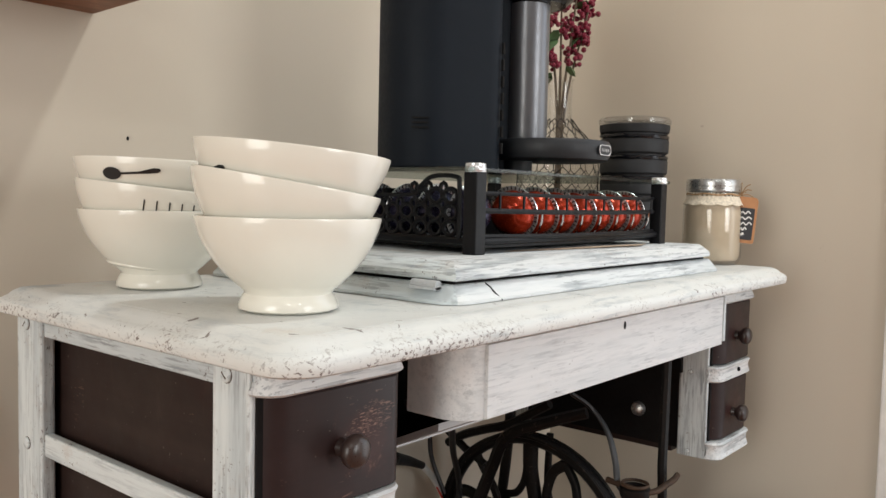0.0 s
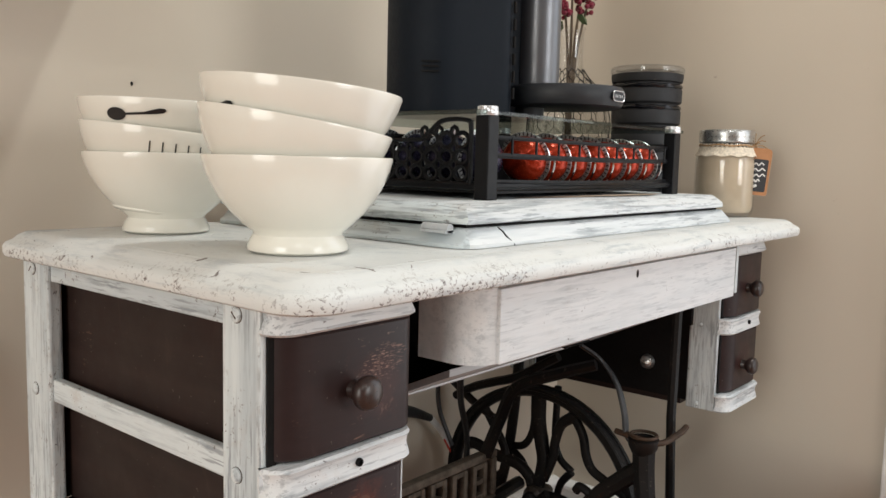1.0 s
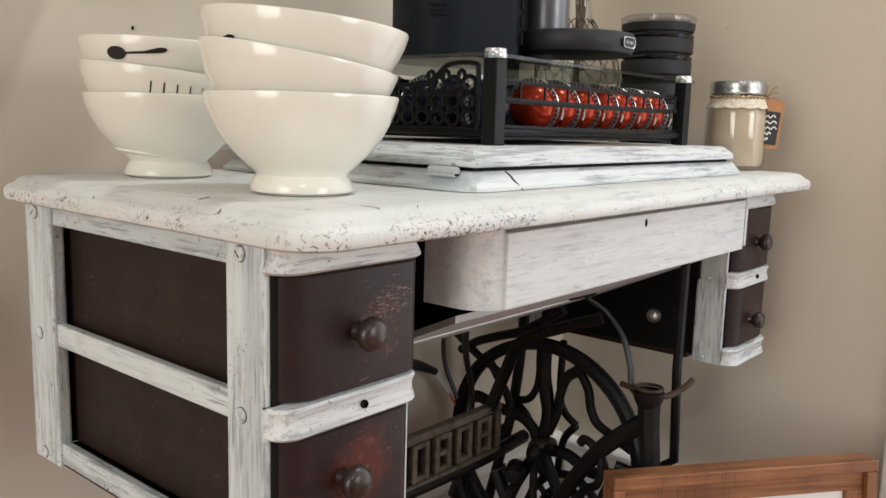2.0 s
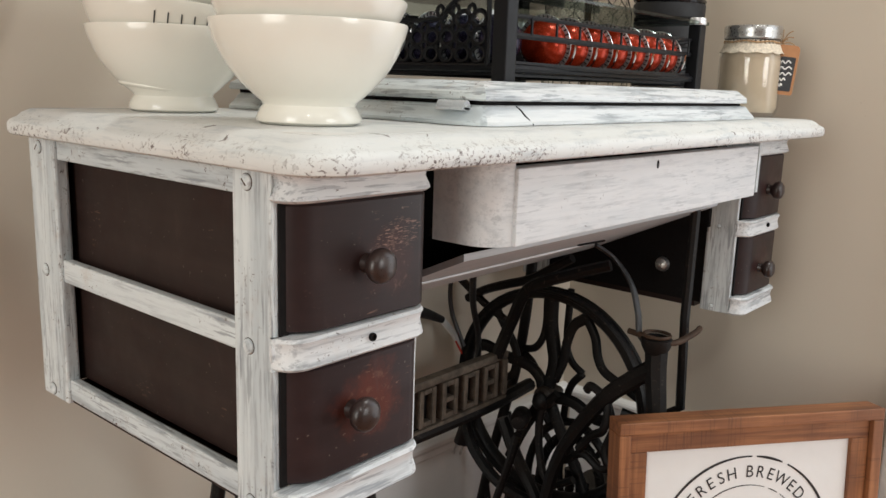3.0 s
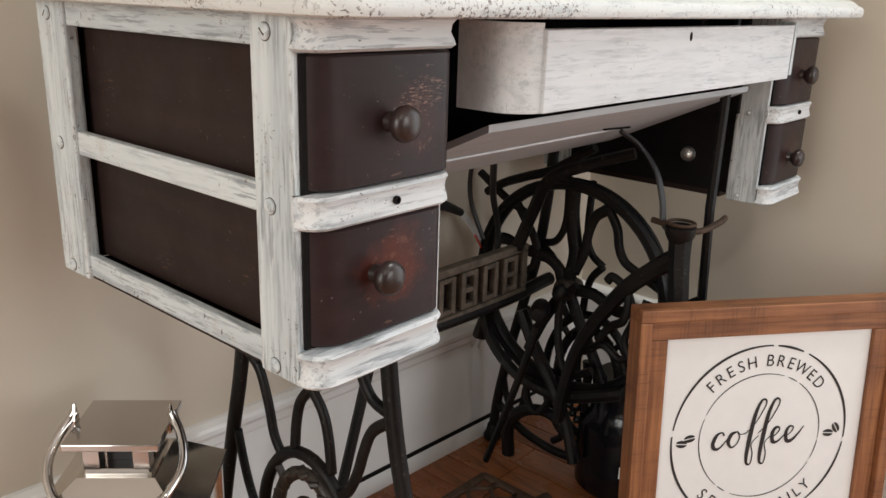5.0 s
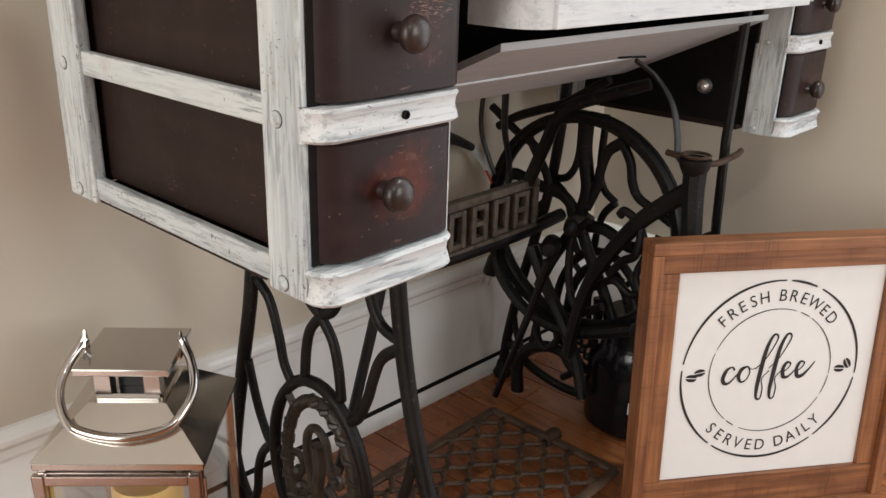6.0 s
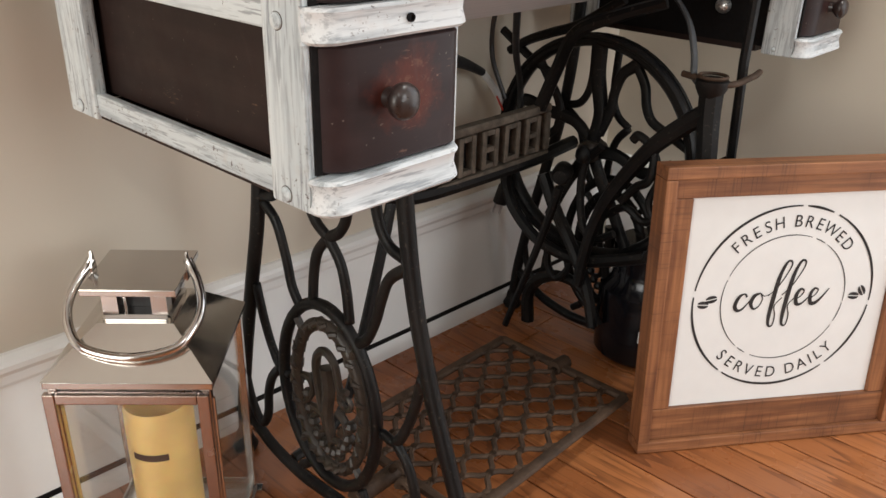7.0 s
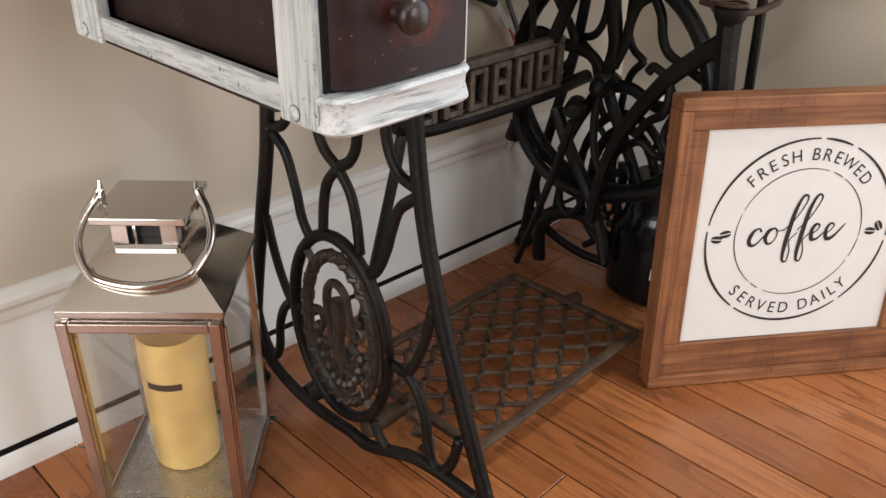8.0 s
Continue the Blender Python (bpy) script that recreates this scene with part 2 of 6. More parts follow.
def oak_material():
    n = Nodes("oak_floor_varnish", 0.30)
    v = n.coords((11, 0.9, 11))
    warp = n.noise(v, 1.5, 2.5, 0.5)
    ring = n.node("ShaderNodeMath", operation="MULTIPLY")
    ring.inputs[1].default_value = 10.0
    n.link(warp, ring.inputs[0])
    saw = n.node("ShaderNodeMath", operation="FRACT")
    n.link(ring.outputs[0], saw.inputs[0])
    pores = n.noise(n.coords((300, 6, 300)), 1.0, 4.0, 0.6)
    blotch = n.noise(n.coords(), 9.0, 4.0, 0.6)
    info = n.node("ShaderNodeObjectInfo")
    base = n.mix(info.outputs["Random"], (0.25, 0.080, 0.026), (0.42, 0.155, 0.053))
    where = n.ramp(blotch, 0.38, 0.60, 0.12, 0.72)
    col = n.mix(n.mul(n.ramp(saw.outputs[0], 0.55, 1.0), where), base, (0.105, 0.032, 0.011))
    col = n.mix(n.mul(n.ramp(pores, 0.54, 0.66), 0.48), col, (0.10, 0.030, 0.011))
    col = n.mix(n.ramp(blotch, 0.60, 0.80, 0.0, 0.45), col, (0.15, 0.050, 0.018))
    n.colour(col)
    n.rough(n.ramp(blotch, 0.3, 0.7, 0.20, 0.38))
    n.bump(pores, 0.12, 0.0005)
    return n.mat


def sign_wood(name, grain):
    n = Nodes(name, 0.55)
    stretch = [150.0, 150.0, 150.0]
    stretch["xyz".index(grain)] = 6.0
    v = n.coords(tuple(stretch))
    f = n.noise(v, 1.0, 5.0, 0.62)
    big = n.noise(n.coords(), 14.0, 3.0)
    cross = [14.0, 14.0, 14.0]
    cross["xyz".index(grain)] = 420.0
    saw = n.noise(n.coords(tuple(cross)), 1.0, 2.0)
    col = n.mix(n.ramp(f, 0.3, 0.7), (0.15, 0.050, 0.019), (0.38, 0.160, 0.064))
    col = n.mix(n.mul(n.ramp(big, 0.45, 0.7), 0.55), col, (0.10, 0.034, 0.015))
    band = [c * 0.22 for c in stretch]
    col = n.mix(n.mul(n.ramp(n.noise(n.coords(tuple(band)), 1.0, 4.0, 0.6, 0.8), 0.54, 0.68), 0.6), col, (0.075, 0.026, 0.012))
    col = n.mix(n.mul(n.ramp(saw, 0.56, 0.68), n.ramp(big, 0.40, 0.6, 0.08, 0.55)), col, (0.07, 0.028, 0.014))
    n.colour(col)
    n.bump(f, 0.3, 0.0007)
    return n.mat


M = {}
M["paint_x"] = distressed_paint("white_paint_along_x", "x", 0.60, 0.85, (0.70, 0.725, 0.735))
M["paint_y"] = distressed_paint("white_paint_along_y", "y", 0.9, 0.95, (0.665, 0.715, 0.725))
M["paint_z"] = distressed_paint("white_paint_along_z", "z", 0.9, 0.95, (0.665, 0.715, 0.725))
M["paint_edge"] = edge_paint("white_paint_worn_edge", (0.70, 0.715, 0.70), 0.7455)
M["paint_clean"] = distressed_paint("white_paint_clean", "x", 0.2, 0.38, (0.71, 0.725, 0.735))
# the white paint in a darker, greyer tone, for underside board and hinges
M["paint_under"] = distressed_paint("white_paint_greyer_tone", "x", 0.0, 0.25, (0.46, 0.475, 0.49))
M["drawer"] = stained_wood("dark_stained_wood", (0.0185, 0.0112, 0.0112), (0.30, 0.17, 0.13), "x", -0.55, 0.38, 0.10, (0.66, 0.48, 0.22), (0.73, 0.66))
M["drawer_low"] = stained_wood("dark_stained_wood_handled", (0.0185, 0.0108, 0.0112), (0.26, 0.14, 0.10), "x", -0.60, 0.38, 0.10, (0.56, 0.56, 0.85))
M["drawer_far"] = stained_wood("dark_stained_wood_far", (0.0185, 0.0112, 0.0112), (0.30, 0.17, 0.13), "x", -0.7, 0.38, 0.10, (0.5, 0.5, 0.15))
M["drawer_side"] = stained_wood("dark_stained_wood_side", (0.0165, 0.0090, 0.0075), (0.16, 0.09, 0.06), "y", -0.5, 0.5, 0.06)
M["knob"] = simple("dark_knob_wood", (0.030, 0.019, 0.017), 0.32, 0, 0.3, 60)
# near-black for keyholes and cracks, and for shade in gaps and the well
M["black"] = simple("black_parts_and_shade", (0.006, 0.005, 0.005), 0.8, 0, 0.1, 25, 0, 0, 0.2)
M["iron"] = iron_material()
M["iron_dusty"] = simple("dusty_cast_iron", (0.064, 0.039, 0.025), 0.65, 0.0, 0.5, 40, 0.4, 0.0, 0.25)
M["wall"] = wall_material()
# unseen walls and ceiling, toned down to cut the bounced light
M["wall_unseen"] = simple("unseen_wall_dimming", (0.20, 0.155, 0.12), 0.7, 0, 0.06, 6, 0.1)
M["ceiling_paint"] = simple("dimmed_ceiling_paint", (0.55, 0.54, 0.52), 0.85)
M["ceiling"] = simple("casing_paint", (0.78, 0.77, 0.74), 0.8)
M["trim"] = simple("white_trim_gloss", (0.83, 0.825, 0.81), 0.20, 0, 0.03, 8)
M["oak"] = oak_material()
M["gap"] = simple("floor_joint", (0.02, 0.011, 0.007), 0.8)
M["cream"] = simple("cream_glazed_ceramic", (0.80, 0.775, 0.695), 0.17, 0, 0.02, 12, 0.0, 0.25)
M["ink"] = simple("black_ink", (0.012, 0.012, 0.013), 0.35)
M["plastic"] = simple("dark_grey_plastic", (0.0085, 0.0115, 0.0165), 0.55, 0, 0.06, 30, 0.1, 0.0, 0.10)
M["silver"] = simple("silver_grey_column", (0.17, 0.175, 0.19), 0.34, 0.6, 0.05)
M["tray"] = simple("charcoal_tray", (0.020, 0.0215, 0.025), 0.5, 0, 0.1, 40, 0, 0, 0.35)
M["badge"] = simple("badge_chrome", (0.75, 0.76, 0.78), 0.25, 0.6)
M["wire"] = simple("black_coated_wire", (0.006, 0.006, 0.0075), 0.42, 0, 0.12, 25, 0, 0, 0.2)
M["chrome"] = simple("polished_steel", (0.64, 0.62, 0.60), 0.12, 1.0, 0.04, 4)
M["roof_steel"] = simple("brushed_roof_steel", (0.72, 0.68, 0.63), 0.17, 1.0, 0.04, 4)
# polished steel, the floor's warm reflection mixed into its base colour
M["steel_reflect"] = simple("steel_with_reflected_tint", (0.56, 0.47, 0.43), 0.22, 1.0, 0.05, 4)
M["glass"] = glass("clear_glass", (0.975, 0.975, 0.97))
M["plate"] = simple("worn_plate_iron", (0.100, 0.080, 0.062), 0.6, 0.0, 0.5, 60, 0.4, 0.0, 0.3)
# clear greenish glass, tint darkened for the machine's dark reflection
M["glass_dark_reflect"] = glass("clear_glass_reflection_tint", (0.60, 0.66, 0.64), 0.02, 0.42)
M["pod"] = simple("orange_foil_pod", (0.46, 0.038, 0.010), 0.24, 0.5, 0.15, 90)
M["pod_dark"] = simple("dark_foil_pod", (0.03, 0.025, 0.06), 0.25, 0.6, 0.15, 90)
M["foil"] = simple("aluminium_foil_rim", (0.70, 0.70, 0.70), 0.3, 0.9, 0.08, 80)
M["lid_metal"] = simple("zinc_lid", (0.50, 0.50, 0.49), 0.30, 0.9, 0.08, 50)
M["powder"] = simple("beige_creamer_powder", (0.64, 0.525, 0.39), 0.9, 0, 0.1, 70, 0.3)
M["lace"] = simple("cream_lace", (0.70, 0.62, 0.50), 0.9, 0, 0.3, 400)
M["twine"] = simple("jute_twine", (0.40, 0.25, 0.13), 0.9, 0, 0.3, 200)
M["kraft"] = simple("kraft_tag", (0.42, 0.20, 0.09), 0.8, 0, 0.1, 60)
M["slate"] = simple("chalkboard", (0.03, 0.03, 0.032), 0.7)
M["chalk"] = simple("white_chalk", (0.75, 0.74, 0.72), 0.8)
M["rubber"] = simple("black_rubber", (0.012, 0.012, 0.013), 0.5)
M["gloss_black"] = simple("gloss_black_plastic", (0.006, 0.006, 0.008), 0.14, 0, 0.1, 25, 0, 0, 0.4)
M["tumbler"] = simple("satin_black_coating", (0.017, 0.0175, 0.0195), 0.58, 0, 0.1, 25, 0, 0, 0.35)
M["clear_lid"] = glass("clear_plastic_lid", (0.86, 0.87, 0.88), 0.12)
M["leaf"] = simple("green_leaf", (0.065, 0.12, 0.045), 0.5, 0, 0.35, 60)
M["berry"] = simple("dark_red_berry", (0.21, 0.016, 0.040), 0.4, 0, 0.4, 120)
M["stem"] = simple("brown_stem", (0.12, 0.085, 0.055), 0.7)
M["wax"] = simple("yellow_wax", (0.89, 0.62, 0.25), 0.45, 0, 0.14, 22)
M["wax"].node_tree.nodes["Principled BSDF"].inputs["Subsurface Weight"].default_value = 0.6
M["wax"].node_tree.nodes["Principled BSDF"].inputs["Subsurface Radius"].default_value = (0.02, 0.012, 0.004)
M["label_bar"] = simple("dark_label", (0.05, 0.028, 0.02), 0.6)
M["board"] = simple("white_sign_board", (0.75, 0.74, 0.72), 0.6, 0, 0.02, 30, 0.1)
M["sign_x"] = sign_wood("sign_wood_along_x", "x")
M["sign_z"] = sign_wood("sign_wood_along_z", "z")
M["shelf"] = stained_wood("brown_shelf_wood", (0.16, 0.065, 0.03), (0.05, 0.02, 0.01), "x", 0.3, 0.5)
M["paper"] = simple("tan_paper", (0.62, 0.48, 0.36), 0.8)
M["cable_white"] = simple("white_cable", (0.65, 0.65, 0.64), 0.4)
M["cable_red"] = simple("red_cable", (0.6, 0.05, 0.03), 0.4)
M["bronze"] = simple("dark_bronze_cast", (0.032, 0.024, 0.018), 0.42, 0.0, 0.5, 60, 0.4, 0.0, 0.4)


# ---- mesh tools ----
def part(name, bm, material, parent=None, label="", smooth=False):
    me = bpy.data.meshes.new(name)
    bmesh.ops.recalc_face_normals(bm, faces=bm.faces)
    bm.to_mesh(me)
    bm.free()
    me.materials.append(material)
    if smooth:
        me.shade_smooth()
        me.set_sharp_from_angle(angle=radians(38))
    ob = new(name, me)
    if parent:
        ob.parent = parent
    return tagged(ob, label=label)


def empty(name, label, category, m=None, group=""):
    ob = new(name)
    ob.empty_display_size = 0.05
    if m is not None:
        ob.matrix_world = m
    return tagged(ob, label, category, group)


def box(x0, x1, y0, y1, z0, z1, bevel=0.0, seg=2, bm=None):
    one = bmesh.new()
    bmesh.ops.create_cube(one, size=1)
    for v in one.verts:
        v.co = Vector(((x0 + x1) / 2 + v.co.x * (x1 - x0), (y0 + y1) / 2 + v.co.y * (y1 - y0), (z0 + z1) / 2 + v.co.z * (z1 - z0)))
    if bevel:
        bmesh.ops.bevel(one, geom=one.edges[:], offset=bevel, segments=seg, profile=0.6, affect="EDGES")
    return join(bm, one) if bm else one


def join(a, b):
    me = bpy.data.meshes.new("tmp")
    b.to_mesh(me)
    b.free()
    a.from_mesh(me)
    bpy.data.meshes.remove(me)
    return a


def lathe(profile, seg=48, bm=None, squash=(1, 1), at=(0, 0, 0)):
    """A turned shape from (radius, height) pairs."""
    bm = bm or bmesh.new()
    rings = []
    for r, z in profile:
        if r < 1e-6:
            rings.append([bm.verts.new((at[0], at[1], at[2] + z))])
        else:
            rings.append([bm.verts.new((at[0] + r * squash[0] * math.cos(2 * math.pi * i / seg), at[1] + r * squash[1] * math.sin(2 * math.pi * i / seg), at[2] + z)) for i in range(seg)])
    for a, b in zip(rings, rings[1:]):
        for i in range(seg):
            j = (i + 1) % seg
            if len(a) == 1 and len(b) > 1:
                bm.faces.new((a[0], b[j], b[i]))
            elif len(b) == 1 and len(a) > 1:
                bm.faces.new((a[i], a[j], b[0]))
            elif len(a) > 1:
                bm.faces.new((a[i], a[j], b[j], b[i]))
    return bm


def smooth_line(points, steps=8, closed=False):
    """A Catmull-Rom line through the points."""
    pts = [Vector(p) for p in points]
    n = len(pts)
    out = []
    for i in range(n if closed else n - 1):
        p0 = pts[(i - 1) % n] if closed or i > 0 else pts[0] * 2 - pts[1]
        p1, p2 = pts[i], pts[(i + 1) % n]
        p3 = pts[(i + 2) % n] if closed or i + 2 < n else p2 * 2 - p1
        for k in range(steps):
            t = k / steps
            out.append(0.5 * ((2 * p1) + (p2 - p0) * t + (2 * p0 - 5 * p1 + 4 * p2 - p3) * t * t + (3 * p1 - p0 - 3 * p2 + p3) * t ** 3))
    if not closed:
        out.append(pts[-1])
    return out


def tube(points, radius, bm=None, sides=8, closed=False, flat=1.0, up=(0, 0, 1), taper=None):
    """A bar swept along the points; flat: its width across 'up' over its radius; taper: radius at the end."""
    bm = bm or bmesh.new()
    pts = [Vector(p) for p in points]
    n = len(pts)
    rings = []
    ref = Vector(up)
    side = None
    for i, p in enumerate(pts):
        a = pts[(i - 1) % n] if closed or i else p
        b = pts[(i + 1) % n] if closed or i < n - 1 else p
        d = (b - a).normalized()
        s = d.cross(ref)
        if s.length < 1e-3:
            s = side or d.orthogonal()
        s = s.normalized()
        if side is not None and s.dot(side) < 0 and not closed:
            s = -s
        side = s
        w = s.cross(d).normalized()
        r = radius if taper is None else radius + (taper - radius) * i / (n - 1)
        rings.append([bm.verts.new(p + s * r * math.cos(2 * math.pi * k / sides) + w * r * flat * math.sin(2 * math.pi * k / sides)) for k in range(sides)])
    for i in range(n if closed else n - 1):
        a, b = rings[i], rings[(i + 1) % n]
        for k in range(sides):
            bm.faces.new((a[k], a[(k + 1) % sides], b[(k + 1) % sides], b[k]))
    if not closed:
        bm.faces.new(rings[0][::-1])
        bm.faces.new(rings[-1])
    return bm


def rounded_outline(x0, x1, y0, y1, radii, seg=6):
    """Outline counter-clockwise from the front left; radii for front left, front right, back right, back left."""
    out = []
    for (cx, cy, sx, sy, a0), r in zip(((x0, y0, 1, 1, 180), (x1, y0, -1, 1, 270), (x1, y1, -1, -1, 0), (x0, y1, 1, -1, 90)), radii):
        if r <= 0:
            out.append((cx, cy))
            continue
        for k in range(seg + 1):
            a = radians(a0 + 90 * k / seg)
            out.append((cx + sx * r + r * math.cos(a), cy + sy * r + r * math.sin(a)))
    return out


def inset_outline(outline, d):
    n = len(outline)
    res = []
    for i in range(n):
        p, a, b = Vector(outline[i]), Vector(outline[i - 1]), Vector(outline[(i + 1) % n])
        e1, e2 = (p - a), (b - p)
        if e1.length < 1e-9 or e2.length < 1e-9:
            res.append(tuple(p))
            continue
        n1 = Vector((-e1.y, e1.x)).normalized()
        n2 = Vector((-e2.y, e2.x)).normalized()
        m = (n1 + n2)
        m = m / max(0.3, m.length_squared) * 2
        res.append((p.x + m.x * d, p.y + m.y * d))
    return res


def stack(outline, levels, bm=None):
    """A solid from an outline and (inset, z) levels from the bottom up."""
    bm = bm or bmesh.new()
    rings = [[bm.verts.new((x, y, z)) for x, y in inset_outline(outline, d)] for d, z in levels]
    n = len(outline)
    for a, b in zip(rings, rings[1:]):
        for i in range(n):
            j = (i + 1) % n
            bm.faces.new((a[i], a[j], b[j], b[i]))
    bm.faces.new(rings[0][::-1])
    bm.faces.new(rings[-1])
    return bm


def screw(parent, m, radius=0.0055, slot=False):
    bm = lathe([(0, 0.0003), (radius, 0.0003), (radius * 0.92, 0.0016), (radius * 0.55, 0.0026), (0, 0.0029)], 14)
    n = len(bm.faces)
    lathe([(radius * 0.95, 0.0001), (radius * 1.06, 0.0001), (radius * 1.06, 0.0005), (radius * 0.95, 0.0005)], 18, bm)
    if slot:
        box(-radius * 0.55, radius * 0.55, -0.0005, 0.0005, 0.0020, 0.0030, bm=bm)
    bm.faces.ensure_lookup_table()
    for f in bm.faces[n:]:
        f.material_index = 1
    ob = part("screw_head", bm, M["paint_z"], parent, "white painted screw head", True)
    ob.data.materials.append(M["iron_dusty"])
    ob.matrix_local = m
    return ob


# ---- room ----
def setting(name, bm, material, label=""):
    return tagged(part(name, bm, material), label=label, kind="structure")


setting("wall_back", box(ROOM_L - 0.14, ROOM_R + 0.14, 0, 0.14, 0, CEIL), M["wall"], "matte beige painted plaster wall").matrix_world = BACK
DY0, DY1, DZ = -1.12, -0.205, 2.0
bm = box(ROOM_R, ROOM_R + 0.12, DY1, ROOM_B, 0, CEIL)
box(ROOM_R, ROOM_R + 0.12, ROOM_F, DY0, 0, CEIL, bm=bm)
box(ROOM_R, ROOM_R + 0.12, DY0, DY1, DZ, CEIL, bm=bm)
setting("wall_side", bm, M["wall"], "matte beige painted plaster wall with an open doorway")
bm = box(ROOM_L - 0.12, -0.08, ROOM_F - 0.12, ROOM_F, 0, CEIL)
box(0.92, ROOM_R + 0.12, ROOM_F - 0.12, ROOM_F, 0, CEIL, bm=bm)
box(-0.08, 0.92, ROOM_F - 0.12, ROOM_F, 0, 0.55, bm=bm)
box(-0.08, 0.92, ROOM_F - 0.12, ROOM_F, 1.95, CEIL, bm=bm)
setting("wall_front", bm, M["wall_unseen"], "unseen wall toned brown to cut bounced light, with a window opening")
bm = box(ROOM_L - 0.12, ROOM_L, ROOM_F, -0.95, 0, CEIL)
box(ROOM_L - 0.12, ROOM_L, 0.25, ROOM_B, 0, CEIL, bm=bm)
box(ROOM_L - 0.12, ROOM_L, -0.95, 0.25, 0, 0.25, bm=bm)
box(ROOM_L - 0.12, ROOM_L, -0.95, 0.25, 1.95, CEIL, bm=bm)
setting("wall_window", bm, M["wall_unseen"], "unseen wall toned brown to cut bounced light, with a window opening")
setting("ceiling", box(ROOM_L - 0.12, ROOM_R + 0.12, ROOM_F - 0.12, ROOM_B + 0.12, CEIL, CEIL + 0.1), M["ceiling_paint"], "plain unseen ceiling greyed to cut bounced light")

for lx, ly, _ in LAMPS:
    fixture = empty("downlight", "round white recessed ceiling downlight", "ceiling light", pose(lx, ly, CEIL - 0.03), "ceiling downlights")
    part("trim_ring", lathe([(0.075, 0.012), (0.095, 0.0), (0.10, 0.006), (0.10, 0.0295), (0.075, 0.0295), (0.075, 0.012)], 32), M["trim"], fixture, "", True)

# baseboard: board, moulded cap and shoe, with the shaded gap above it as a black strip

def baseboard(length, name):
    """Runs along x from 0, its back at y = 0, facing -y."""
    root = empty(name, "white glossy painted baseboard with a moulded cap", "baseboard")
    tagged(root, kind="structure")
    part("board", box(0, length, -0.010, 0, 0.036, 0.194), M["trim"], root)
    prof = [(0.0, 0.194), (-0.013, 0.194), (-0.0145, 0.198), (-0.0155, 0.208), (-0.0185, 0.214), (-0.0185, 0.220), (-0.0155, 0.224), (-0.006, 0.228), (0.0, 0.228)]
    cap = bmesh.new()
    ends = [[cap.verts.new((x, y, z)) for y, z in prof] for x in (0, length)]
    for i in range(len(prof)):
        j = (i + 1) % len(prof)
        cap.faces.new((ends[0][i], ends[0][j], ends[1][j], ends[1][i]))
    cap.faces.new(ends[0]), cap.faces.new(ends[1][::-1])
    part("cap_moulding", cap, M["trim"], root)
    prof = [(0.0, 0.0), (-0.0145, 0.0), (-0.0145, 0.012), (-0.0130, 0.022), (-0.0095, 0.029), (0.0, 0.0312)]
    shoe = bmesh.new()
    ends = [[shoe.verts.new((x, y, z)) for y, z in prof] for x in (0, length)]
    for i in range(len(prof)):
        j = (i + 1) % len(prof)
        shoe.faces.new((ends[0][i], ends[0][j], ends[1][j], ends[1][i]))
    shoe.faces.new(ends[0]), shoe.faces.new(ends[1][::-1])
    part("shoe_moulding", shoe, M["trim"], root, "", True)
    # proud black strip, painted in place of the gap's shade
    part("joint", box(0, length, -0.0124, 0, 0.0296, 0.0366), M["black"], root, "black strip for the shaded gap under the board")
    return root


baseboard(ROOM_R - ROOM_L, "baseboard").matrix_world = BACK @ pose(ROOM_L, 0, 0)
baseboard(0.553, "baseboard").matrix_world = pose(ROOM_R, 0.466, 0, 0, 0, -90)

casing = empty("door_casing", "pale painted door casing on the side wall", "door casing")
tagged(casing, kind="structure")
part("casing_board", box(ROOM_R - 0.018, ROOM_R, -0.195, -0.088, 0, 2.05, 0.003), M["ceiling"], casing)
part("casing_bead", box(ROOM_R - 0.026, ROOM_R - 0.0182, -0.195, -0.170, 0, 2.05, 0.002), M["ceiling"], casing)
part("casing_board", box(ROOM_R - 0.018, ROOM_R, DY0 - 0.107, DY0, 0, 2.05, 0.003), M["ceiling"], casing)
part("casing_head", box(ROOM_R - 0.018, ROOM_R, DY0 - 0.107, -0.088, 2.0505, 2.155, 0.003), M["ceiling"], casing)
part("jamb", box(ROOM_R, ROOM_R + 0.12, DY1, DY1 + 0.010, 0, DZ, 0.002), M["ceiling"], casing)

# floating shelf above the table, only its underside corner shows
shelf = empty("wall_shelf", "brown wooden shelf fixed to the wall", "shelf")
part("shelf_board", box(-0.62, 0.128, -0.17, 0, 1.048, 1.085, 0.003), M["shelf"], shelf)
part("cleat", box(-0.60, 0.11, -0.02, 0, 1.085, 1.12, 0.002), M["shelf"], shelf)
shelf.matrix_world = BACK
# a nail left in the plaster over the bowls
nail = part("nail", lathe([(0, 0.0), (0.0013, 0.0), (0.0013, 0.0014), (0.0008, 0.0022), (0, 0.0024)], 10, None, (1.0, 1.8)), M["iron"], None, "", True)
nail.matrix_world = BACK @ pose(0.166, 0, 0.916, 90, 0, 0)
tagged(nail, "small dark nail in the beige painted wall", "nail")

# ---- sewing table ----
table = empty("sewing_table", "antique treadle sewing table painted distressed white with dark drawers", "sewing table")
TX0, TX1, TY0, TY1, TZ0, TZ1 = -0.0215, 0.908, 0.0145, 0.432, 0.7455, 0.768
outline = rounded_outline(TX0, TX1, TY0, TY1, (0.032, 0.030, 0.024, 0.024), 14)
